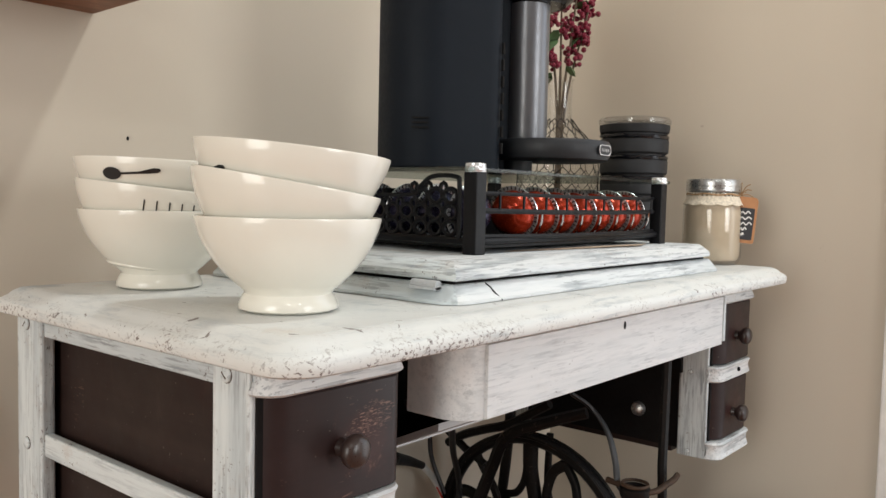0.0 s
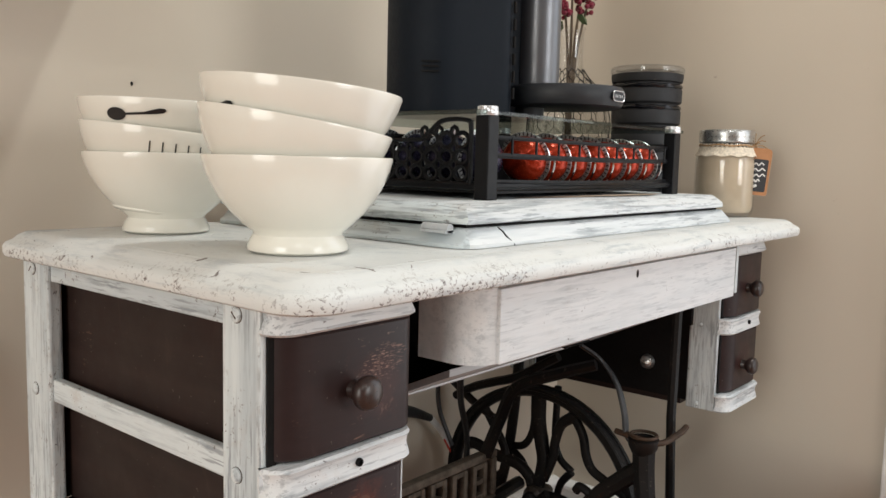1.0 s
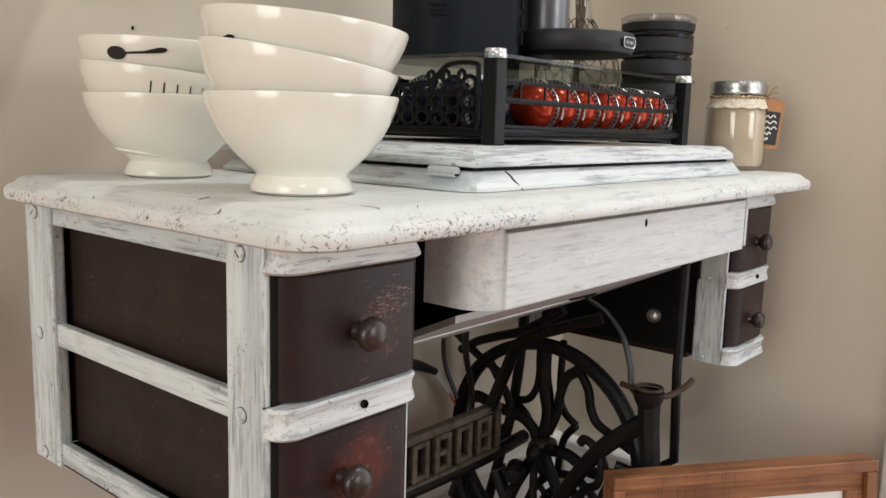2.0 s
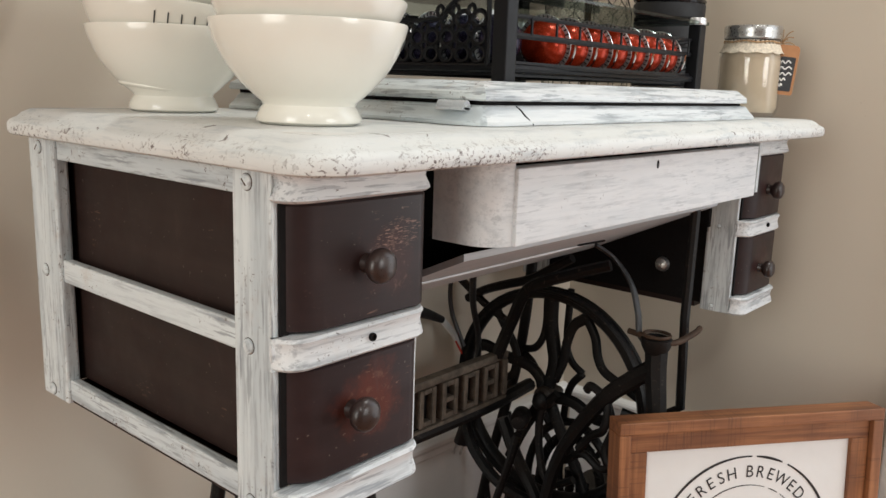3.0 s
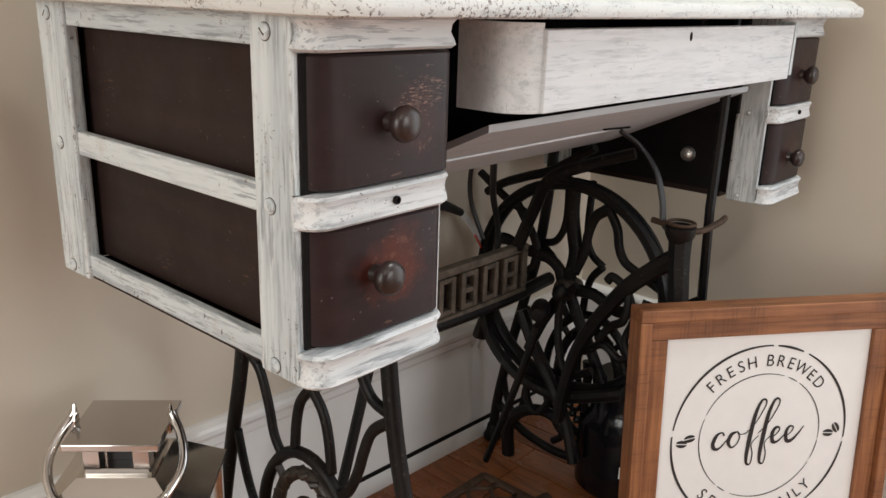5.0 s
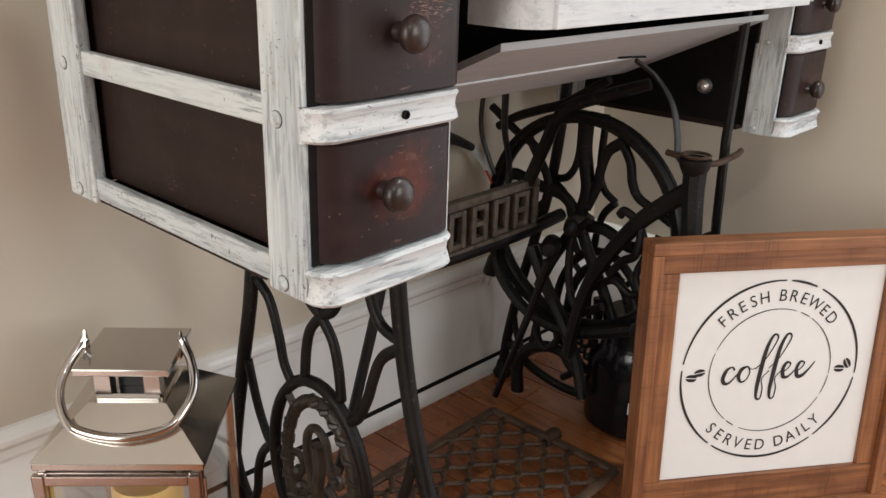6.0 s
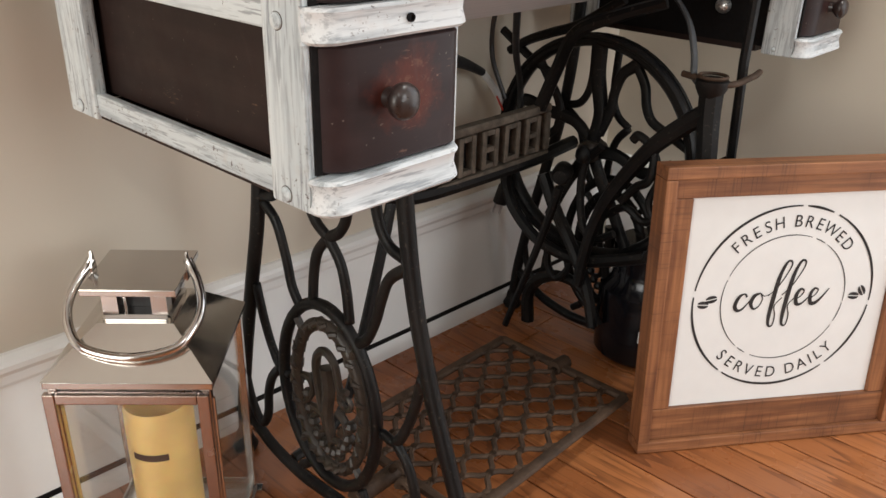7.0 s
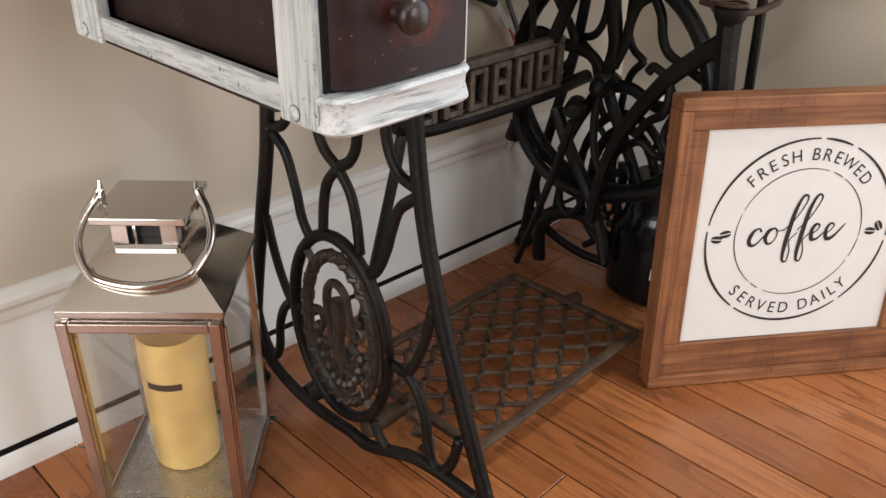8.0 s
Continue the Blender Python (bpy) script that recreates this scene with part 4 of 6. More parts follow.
for name, pts, r, r2 in (
    ("brace_arm", [(0.642, 0.372, 0.402), (0.638, 0.345, 0.463), (0.627, 0.310, 0.520), (0.641, 0.250, 0.549), (0.655, 0.20, 0.568)], 0.0105, 0.008),
    ("wheel_guard", [(0.655, 0.380, 0.322), (0.66, 0.438, 0.285), (0.66, 0.429, 0.236), (0.66, 0.386, 0.196), (0.66, 0.341, 0.181), (0.66, 0.288, 0.180), (0.66, 0.232, 0.200), (0.66, 0.183, 0.222)], 0.009, 0.010),
    ("guard_arm", [(0.64, 0.278, 0.150), (0.64, 0.272, 0.200), (0.64, 0.258, 0.262), (0.64, 0.233, 0.317), (0.64, 0.188, 0.384), (0.64, 0.146, 0.425), (0.64, 0.120, 0.446)], 0.0085, 0.013),
    ("guard_post", [(0.64, 0.117, 0.476), (0.64, 0.115, 0.440), (0.64, 0.110, 0.395), (0.642, 0.105, 0.330), (0.66, 0.11, 0.22), (0.70, 0.112, 0.10)], 0.016, 0.011),
    ("pitman_rod", [(0.655, 0.366, 0.300), (0.655, 0.340, 0.251), (0.655, 0.303, 0.200), (0.655, 0.270, 0.140), (0.650, 0.250, 0.085)], 0.0105, 0.009),
    ("treadle_rod", [(0.600, 0.298, 0.310), (0.600, 0.307, 0.275), (0.600, 0.329, 0.203), (0.600, 0.354, 0.128), (0.600, 0.378, 0.056)], 0.0070, 0.0055),
    ("brace_leg", [(0.362, 0.374, 0.340), (0.350, 0.374, 0.335), (0.338, 0.374, 0.292), (0.318, 0.374, 0.228), (0.297, 0.374, 0.162), (0.270, 0.374, 0.085), (0.235, 0.374, 0.045), (0.18, 0.374, 0.035)], 0.0075, 0.007),
    ("foot_arch", [(0.70, 0.407, 0.012), (0.70, 0.410, 0.062), (0.70, 0.390, 0.098), (0.70, 0.352, 0.117), (0.70, 0.319, 0.116), (0.70, 0.296, 0.100), (0.70, 0.270, 0.060)], 0.0115, 0.008),
    ("side_scroll", [(0.68, 0.365, 0.185), (0.68, 0.362, 0.142), (0.68, 0.344, 0.124), (0.68, 0.324, 0.146), (0.68, 0.318, 0.185)], 0.0065, 0.006),
    ("scroll", [(0.66, 0.274, 0.363), (0.66, 0.298, 0.333), (0.66, 0.301, 0.282), (0.66, 0.290, 0.233), (0.66, 0.269, 0.222), (0.66, 0.238, 0.240)], 0.0065, 0.006),
    ("scroll", [(0.64, 0.215, 0.390), (0.64, 0.206, 0.398), (0.64, 0.182, 0.381), (0.64, 0.184, 0.342), (0.64, 0.203, 0.326), (0.64, 0.222, 0.300)], 0.0065, 0.006),
    ("scroll", [(0.66, 0.255, 0.265), (0.66, 0.225, 0.285), (0.66, 0.195, 0.272), (0.66, 0.175, 0.285), (0.66, 0.15, 0.31)], 0.006, 0.006),
    ("scroll", [(0.65, 0.19, 0.385), (0.65, 0.175, 0.345), (0.65, 0.185, 0.305), (0.65, 0.165, 0.265), (0.65, 0.18, 0.22)], 0.006, 0.005),
):
    part(name, tube(smooth_line(pts, 6), r, None, 8, False, 0.9, (1, 0, 0), r2), M["iron"], table, "", True)
boss = part("boss", lathe([(0, -0.024), (0.010, -0.023), (0.0145, -0.014), (0.0145, 0.012), (0.009, 0.022), (0, 0.024)], 18), M["iron"], table, "", True)
boss.matrix_local = pose(0.652, 0.330, 0.311, 0, 90, 25)
for bx, by, bz, r in ((0.656, 0.300, 0.345, 0.013),):
    part("boss", lathe([(0, -r), (r * 0.7, -r * 0.8), (r, -r * 0.2), (r * 0.9, r * 0.5), (r * 0.4, r), (0, r)], 14, None, (0.8, 1.0), (bx, by, bz)), M["iron"], table, "", True)
part("guard_rod", tube([(0.712, 0.112, 0.742), (0.712, 0.114, 0.50), (0.712, 0.109, 0.375), (0.70, 0.150, 0.345), (0.69, 0.185, 0.352)], 0.0068, None, 8), M["iron"], table, "thin black upright rod", True)
cup = part("shifter_cup", lathe([(0, 0.0), (0.014, 0.0), (0.019, 0.010), (0.020, 0.020), (0.016, 0.022), (0.015, 0.014), (0, 0.012)], 18, None, (1, 1), (0.64, 0.118, 0.468)), M["iron"], table, "", True)
part("shifter_lever", tube(smooth_line([(0.64, 0.158, 0.489), (0.636, 0.120, 0.487), (0.650, 0.098, 0.484), (0.70, 0.094, 0.487), (0.722, 0.096, 0.489)], 5), 0.0042, None, 8), M["iron_dusty"], table, "dusty metal belt lever", True)
part("shifter_loop", tube([(0.64 + 0.017 * math.cos(k * math.pi / 8), 0.118 + 0.017 * math.sin(k * math.pi / 8), 0.4925) for k in range(16)], 0.0022, None, 6, True), M["iron_dusty"], table, "", True)
part("belt", tube(smooth_line([(0.62, 0.205, 0.600), (0.64, 0.185, 0.580), (0.645, 0.162, 0.550), (0.642, 0.148, 0.515), (0.64, 0.142, 0.487), (0.64, 0.128, 0.475)], 6), 0.0052, None, 8, False, 0.6), M["rubber"], table, "black leather drive belt", True)
part("slot", tube([(0.55, 0.188, 0.6110), (0.64, 0.205, 0.6030)], 0.0030, None, 6, False, 0.5), M["black"], table, "dark belt slot")
part("under_bar", tube(smooth_line([(0.688, 0.470, 0.463), (0.688, 0.437, 0.483), (0.688, 0.395, 0.500), (0.688, 0.348, 0.518), (0.688, 0.280, 0.560)], 5), 0.007, None, 8), M["iron"], table, "", True)
part("under_bar", tube([(0.688, 0.485, 0.492), (0.688, 0.436, 0.462), (0.688, 0.395, 0.444)], 0.0065, None, 8), M["iron"], table, "", True)
part("panel_boss", lathe([(0, 0), (0.011, 0), (0.009, 0.006), (0.004, 0.009), (0, 0.009)], 14), M["lid_metal"], table, "small bright metal stud", True).matrix_local = pose(0.7725, 0.181, 0.556, 0, -90, 0)

# treadle: a frame with an ogee lattice
PX0, PX1, PY0, PY1, PZ = 0.246, 0.576, 0.142, 0.362, 0.046
treadle = part("treadle", tube(smooth_line([(PX0, PY0, PZ), (PX1, PY0, PZ)], 2), 0.0075, None, 8, False, 0.8), M["iron_dusty"], table, "dusty openwork cast iron foot treadle", True)
for a, b in (((PX1, PY0), (PX1, PY1)), ((PX1, PY1), (PX0, PY1)), ((PX0, PY1), (PX0, PY0))):
    part("treadle_edge", tube([(*a, PZ), (*b, PZ)], 0.0072, None, 8, False, 0.8), M["iron_dusty"], treadle, "", True)
rows = 11
waves = 11
pitch = (PY1 - PY0) / rows
for k in range(rows + 1):
    yc = PY0 + pitch * k
    sgn = 1 if k % 2 else -1
    line = []
    for i in range(89):
        x = PX0 + (PX1 - PX0) * i / 88
        s = math.sin((x - PX0) / (PX1 - PX0) * math.pi * waves)
        y = min(PY1, max(PY0, yc + sgn * pitch * 0.46 * math.copysign(abs(s) ** 0.75, s)))
        line.append((x, y, PZ + 0.001))
    part("lattice_bar", tube(line, 0.0037, None, 6, False, 0.9), M["iron_dusty"], treadle, "", True)
bm = bmesh.new()
for k in range(1, rows):
    for i in range(waves):
        s = 1 if (k + i) % 2 else -1
        lathe([(0, 0.0), (0.0054, 0.001), (0.0044, 0.0045), (0, 0.0056)], 8, bm, at=(PX0 + (PX1 - PX0) * (i + 0.5) / waves, PY0 + pitch * (k + 0.5 * s), PZ))
tagged(part("lattice_knot", bm, M["iron_dusty"], treadle, "", True), kind="stuff")
for px in (PX0 - 0.01, PX1 - 0.012):
    part("pivot", tube(smooth_line([(px - 0.06 if px < 0.4 else px + 0.03, 0.255, 0.046), (px, 0.255, 0.048), (px + 0.01, 0.255, 0.046)], 4), 0.011, None, 10), M["iron_dusty"], treadle, "", True)
for k in range(3):
    c = [(0.232 - 0.012 * k, 0.235 - 0.022 * k + 0.014 * math.cos(t * 0.5), 0.060 - 0.004 * k + 0.014 * math.sin(t * 0.5)) for t in range(11)]
    part("scroll", tube(c, 0.005, None, 7, False, 1.2, (1, 0, 0)), M["iron_dusty"], treadle, "", True)


# ---- bowls ----
BOWL = [(0.0, 0.002), (0.038, 0.0), (0.041, 0.002), (0.0412, 0.005), (0.0385, 0.011), (0.0362, 0.0145), (0.0372, 0.017), (0.0435, 0.022), (0.0540, 0.032), (0.0630, 0.0435), (0.0695, 0.055), (0.0740, 0.066), (0.0765, 0.0755), (0.0762, 0.0772), (0.0748, 0.0774), (0.0735, 0.0750), (0.0700, 0.0640), (0.0650, 0.0535), (0.0580, 0.0420), (0.0480, 0.0320), (0.0350, 0.0240), (0.0200, 0.0200), (0.0, 0.0190)]

BOWL = [(r * 0.965, h * 0.965) for r, h in BOWL]


def bowl_radius(h):
    wall = BOWL[4:13]
    for (r0, h0), (r1, h1) in zip(wall, wall[1:]):
        if h0 <= h <= h1:
            return r0 + (r1 - r0) * (h - h0) / (h1 - h0)
    return wall[-1][0]


def decal(parent, shapes, az, h, label, name):
    """Flat ink shapes laid on the bowl's outer wall; shapes are outlines in metres round the point (az, h)."""
    bm = bmesh.new()
    for pts in shapes:
        vs = []
        for u, w in pts:
            r = bowl_radius(h + w) + 0.0008
            a = az + u / r
            vs.append(bm.verts.new((r * math.cos(a), r * math.sin(a), h + w)))
        bm.faces.new(vs)
    bmesh.ops.triangulate(bm, faces=bm.faces[:])
    return part(name, bm, M["ink"], parent, label)


def oval(cx, cy, rx, ry, n=20):
    return [(cx + rx * math.cos(2 * math.pi * k / n), cy + ry * math.sin(2 * math.pi * k / n)) for k in range(n)]


SPOON = [
    oval(-0.0165, -0.0012, 0.0088, 0.0052),
    [(-0.009, -0.0002), (0.000, 0.0005), (0.008, 0.0012), (0.014, 0.0030), (0.020, 0.0046), (0.0245, 0.0044), (0.0255, 0.0026), (0.023, 0.0008), (0.016, -0.0002), (0.008, -0.0008), (0.000, -0.0014), (-0.009, -0.0020)],
]
bowl_master = None


def bowl(m, label):
    global bowl_master
    if bowl_master is None:
        ob = part("bowl", lathe(BOWL, 64), M["cream"], None, "", True)
        bowl_master = ob
    else:
        ob = new("bowl", bowl_master.data)
    ob.matrix_world = m
    return tagged(ob, label, "bowl", "stacked footed bowls")


# each bowl of a stack: shift across the view, lift, size and tilt
STACKS = (
    ((0.080, 0.138), ((0.0, 0.0, 0.950, 0.0), (-0.008, 0.0250, 0.970, 9.0), (-0.001, 0.0470, 1.0, 5.0))),
    ((0.090, 0.334), ((0.0, 0.0, 0.955, 0.0), (-0.004, 0.0175, 0.985, 6.0), (-0.001, 0.0410, 0.995, 1.5))),
)
for (bx, by), bowls in STACKS:
    axis = Vector((bx + 0.325, by + 0.350, 0)).normalized()
    face = math.atan2(-axis.y, -axis.x)
    front = by < 0.25
    for k, (shift, lift, size, tilt) in enumerate(bowls):
        turn = Matrix.Rotation(radians(tilt), 4, axis)
        m = Matrix.Translation((bx + axis.y * shift, by - axis.x * shift, TZ1 + 0.0006 + lift)) @ Matrix.Translation((0, 0, 0.03)) @ turn @ Matrix.Translation((0, 0, -0.03)) @ Matrix.Scale(size, 4)
        label = ("cream glazed footed bowl at the bottom of a stack", "cream glazed bowl nested crookedly in another", "cream glazed bowl with a painted spoon on top")[k]
        ob = bowl(m, label)
        if k == 2 and not front:
            decal(ob, SPOON, face - 0.34, 0.0615, "black painted spoon", "spoon_motif")
        if k == 2 and front:
            decal(ob, SPOON, face - 1.10, 0.051, "black painted spoon", "spoon_motif")
        if k == 1 and not front:
            for i in range(5):
                u = -0.014 + 0.0105 * i
                decal(ob, [[(u, 0), (u + 0.0011, 0), (u + 0.0011, 0.016), (u, 0.016)]], face + 0.02, 0.047, "thin black lettering stroke", "lettering_bar")
        if k == 0 and front:
            decal(ob, [oval(0, 0, 0.0035, 0.0045)], face + 1.38, 0.060, "black painted mark", "painted_mark")

# ---- capsule rack ----
RX0, RX1, RY0, RY1, RZ0, RZ1 = 0.286, 0.680, 0.119, 0.385, 0.8037, 0.885
rack = empty("capsule_rack", "black metal coffee capsule rack with a glass top", "capsule rack")
for rx in (RX0, RX1):
    for ry in (RY0, RY1):
        po = part("rack_post", box(rx - 0.0078, rx + 0.0078, ry - 0.0078, ry + 0.0078, RZ0, RZ1 - 0.004, 0.0012), M["wire"], rack, "square black post")
        part("post_cap", lathe([(0, RZ1 - 0.004), (0.0098, RZ1 - 0.004), (0.0104, RZ1 - 0.003), (0.0104, RZ1 + 0.0), (0.0098, RZ1 + 0.001), (0.0098, RZ1 + 0.0038), (0.009, RZ1 + 0.0045), (0, RZ1 + 0.0045)], 20, None, (1, 1), (rx, ry, 0)), M["badge"], po, "small chrome cap", True)
top = part("glass_top", box(RX0 - 0.02, RX1 + 0.02, RY0 - 0.006, RY1 + 0.012, RZ1 - 0.0035, RZ1 + 0.0005, 0.001), M["glass_dark_reflect"], rack, "clear glass shelf")
for z in (RZ0 + 0.012, ):
    for a, b in (((RX0, RY0), (RX1, RY0)), ((RX1, RY0), (RX1, RY1)), ((RX1, RY1), (RX0, RY1)), ((RX0, RY1), (RX0, RY0))):
        part("frame_rail", tube([(*a, z), (*b, z)], 0.0038, None, 8), M["wire"], rack, "", True)
FY = RY0 + 0.002
for zz, r in ((0.862, 0.0022), (0.845, 0.0030), (0.820, 0.0028)):
    part("front_wire", tube(smooth_line([(RX0 + 0.010, FY, zz), (0.42, FY - 0.006, zz - 0.001), (0.55, FY - 0.006, zz - 0.001), (RX1 - 0.012, FY, zz)], 6), r, None, 6), M["wire"], rack, "", True)
for k in range(9):
    x = 0.325 + 0.0415 * k
    part("upright_wire", tube([(x, FY - 0.003, 0.8625), (x, FY - 0.003, 0.843)], 0.0014, None, 5), M["wire"], rack)
part("drawer_floor", box(RX0 + 0.012, RX1 - 0.012, RY0 + 0.006, RY1 - 0.012, RZ0 + 0.005, RZ0 + 0.0075), M["wire"], rack, "black drawer floor")
part("drawer_back", box(RX0 + 0.014, RX1 - 0.014, 0.250, 0.254, RZ0 + 0.010, RZ0 + 0.062), M["wire"], rack, "black divider panel")
# filigree drawer front on the end of the rack
fil = part("filigree_panel", tube(smooth_line([(RX0 - 0.002, 0.136, 0.817), (RX0 - 0.002, 0.136, 0.868), (RX0 - 0.002, 0.141, 0.877), (RX0 - 0.002, 0.170, 0.877), (RX0 - 0.002, 0.186, 0.867), (RX0 - 0.002, 0.198, 0.859), (RX0 - 0.002, 0.30, 0.859), (RX0 - 0.002, 0.305, 0.855), (RX0 - 0.002, 0.305, 0.817)], 4), 0.0024, None, 6), M["wire"], rack, "black pierced filigree drawer front", True)
part("panel_rail", tube([(RX0 - 0.002, 0.136, 0.8175), (RX0 - 0.002, 0.305, 0.8175)], 0.0026, None, 6), M["wire"], fil)
bm = bmesh.new()
for i in range(9):
    for j in range(3):
        y, z = 0.1465 + 0.0188 * i, 0.8275 + 0.0155 * j
        if z > 0.857 and y > 0.185:
            continue
        tube([(RX0 - 0.002, y + 0.0082 * math.cos(k * math.pi / 7), z + 0.0070 * math.sin(k * math.pi / 7)) for k in range(14)], 0.0023, bm, 5, True, 1.0, (1, 0, 0))
        tube([(RX0 - 0.002, y + 0.0094 + 0.0042 * math.cos(k * math.pi / 4), z + 0.0077 + 0.0050 * math.sin(k * math.pi / 4)) for k in range(8)], 0.0021, bm, 5, True, 1.0, (1, 0, 0))
part("pierced_pattern", bm, M["wire"], fil, "looping pierced pattern")
part("handle_wire", tube(smooth_line([(RX0 - 0.004, 0.245, 0.859), (RX0 - 0.02, 0.25, 0.866), (RX0 - 0.022, 0.29, 0.880), (RX0 - 0.004, 0.30, 0.882)], 4), 0.003, None, 6), M["wire"], rack, "", True)

POD = [(0.0, -0.021), (0.010, -0.0205), (0.0175, -0.017), (0.0225, -0.010), (0.0240, -0.003), (0.0245, 0.0)]
RIM = [(0.0243, 0.0), (0.0285, 0.0), (0.0290, 0.0008), (0.0285, 0.0016), (0.0235, 0.0018), (0.0, 0.0014)]
pod_masters = {}


def pod(m, mat, label):
    if mat not in pod_masters:
        root = part("coffee_pod", lathe(POD, 28), M[mat], None, "", True)
        ri = part("foil_rim", lathe(RIM, 28), M["foil"], root, "silver foil rim", True)
        bm = bmesh.new()
        for k in range(36):
            a = 2 * math.pi * k / 36
            tube([(0.0250 * math.cos(a), 0.0250 * math.sin(a), -0.0004), (0.0283 * math.cos(a), 0.0283 * math.sin(a), -0.0004)], 0.0008, bm, 4)
        part("rim_print", bm, M["ink"], root, "dark dashes printed round the rim")
        pod_masters[mat] = root
        root.matrix_world = m
        ob = root
    else:
        ob = copy_thing(pod_masters[mat], m)
    return tagged(ob, label, "coffee pod", "pods in the rack")


for k in range(7):
    pod(pose(0.394 + 0.0415 * k, 0.150, 0.8425, 0, 78, 8), "pod", "orange foil coffee pod with a silver rim")
for k in range(4):
    pod(pose(0.325, 0.158 + 0.042 * k, 0.8425, 0, 80, 85), "pod_dark", "dark blue foil coffee pod in the rack")
for k in range(7):
    part("pod_loop", tube([(0.400 + 0.0415 * k + 0.005 * math.sin(t * 0.3), 0.150 - 0.033 * math.cos(t * 0.3), 0.8435 - 0.031 * math.sin(t * 0.3)) for t in range(11)], 0.0012, None, 5), M["chrome"], rack, "thin bright wire loop", True)

# sheet of paper under the rack
sheet = bmesh.new()
for dz in (0.0, 0.0008):
    vs = [sheet.verts.new((x, y, 0.8037 + dz + (0.0012 if x > 0.5 else 0))) for x, y in ((0.345, 0.128), (0.44, 0.112), (0.575, 0.094), (0.62, 0.105), (0.62, 0.106), (0.36, 0.1325))]
    sheet.faces.new(vs)
tagged(part("paper_sheet", sheet, M["paper"]), "creased tan sheet of paper under the rack", "paper")

# ---- coffee machine ----
machine = empty("coffee_machine", "dark grey plastic capsule coffee machine with a silver column", "coffee machine")
MC, MZ = Vector((0.388, 0.247, 0)), 0.8858
fwd = Vector((0.135, -0.067, 0)).normalized()
mrot = math.degrees(math.atan2(fwd.y, fwd.x))
body = part("machine_body", stack(rounded_outline(-0.070, 0.052, -0.058, 0.058, (0.050, 0.022, 0.022, 0.050), 8), [(0.004, 0.0), (0.0, 0.004), (0.0, 0.33), (0.012, 0.345)]), M["plastic"], machine, "large dark grey machine body", True)
body.matrix_local = pose(MC.x, MC.y, MZ, 0, 0, mrot)
for k in range(3):
    v = part("vent_slot", box(-0.0006, 0.0006, -0.009, 0.009, -0.0008, 0.0008), M["black"], body)
    v.matrix_local = pose(-0.048, -0.0530, 0.044 + 0.0050 * k, 0, 0, 65)
for k in range(7):
    v = part("seam_clip", box(-0.0014, 0.0014, -0.0016, 0.0016, -0.006, 0.006, 0.0006), M["black"], body, "small dark clip")
    v.matrix_local = pose(0.0475, -0.0540, 0.026 + 0.018 * k, 0, 0, 20)
sp = part("spine", box(0.050, 0.105, -0.002, 0.030, 0.0, 0.30, 0.004), M["plastic"], body, "dark spine behind the column")
col = part("column", lathe([(0, 0.9264), (0.0245, 0.9264), (0.0252, 0.93), (0.0252, 1.083), (0, 1.083)], 40, None, (1, 1), (0.486, 0.200, 0)), M["silver"], machine, "silver grey round column", True)
part("column_foot", lathe([(0, MZ), (0.018, MZ), (0.018, 0.9018), (0, 0.9018)], 32, None, (1, 1), (0.476, 0.204, 0)), M["tray"], machine, "", True)
tray = part("cup_tray", lathe([(0, 0.902), (0.060, 0.902), (0.066, 0.904), (0.0685, 0.909), (0.0692, 0.922), (0.067, 0.9255), (0.055, 0.9262), (0, 0.9255)], 56, None, (1, 1), (0.506, 0.176, 0)), M["tray"], machine, "round charcoal cup tray", True)
badge_edge = rounded_outline(-0.0135, 0.0135, -0.0055, 0.0055, (0.0050,) * 4, 5)
ba = part("badge", stack(badge_edge, [(0.0, 0.0), (0.0, 0.0012)]), M["tray"], tray, "small oval badge with a chrome rim")
bang = math.radians(-88)
ba.matrix_local = Matrix.Translation((0.506 + 0.0690 * math.cos(bang), 0.176 + 0.0690 * math.sin(bang), 0.9145)) @ pose(0, 0, 0, 90, 0, math.degrees(bang) + 90)
part("badge_rim", tube([(x, y, 0.0014) for x, y in badge_edge], 0.0006, None, 6, True), M["badge"], ba)
for k in range(5):
    part("badge_bar", box(-0.0076 + 0.0038 * k - 0.0006, -0.0076 + 0.0038 * k + 0.0006, -0.0017, 0.0017, 0.0013, 0.0017), M["badge"], ba)
part("brew_head", lathe([(0, 1.0835), (0.034, 1.0835), (0.042, 1.090), (0.052, 1.11), (0.055, 1.19), (0.04, 1.21), (0, 1.215)], 48, None, (1, 1), (0.497, 0.196, 0)), M["gloss_black"], machine, "glossy black brewing head", True)

# ---- vase with flowers ----
VX, VY = 0.812, 0.356
vase = part("glass_vase", lathe([(0, 0.001), (0.058, 0.0), (0.063, 0.006), (0.064, 0.06), (0.064, 0.130), (0.060, 0.155), (0.048, 0.175), (0.030, 0.192), (0.0205, 0.205), (0.0185, 0.225), (0.0195, 0.258), (0.0225, 0.266), (0.0200, 0.266), (0.0175, 0.255), (0.0165, 0.226), (0.0185, 0.206), (0.028, 0.192), (0.046, 0.173), (0.057, 0.154), (0.061, 0.130), (0.061, 0.01), (0, 0.008)], 40), M["glass"], None, "", True)
vase.matrix_world = Matrix.LocRotScale((VX, VY, TZ1 + 0.0006), None, (1.0, 1.0, 1.06))
tagged(vase, "clear glass bottle vase wrapped in chicken wire", "vase")
bm = bmesh.new()
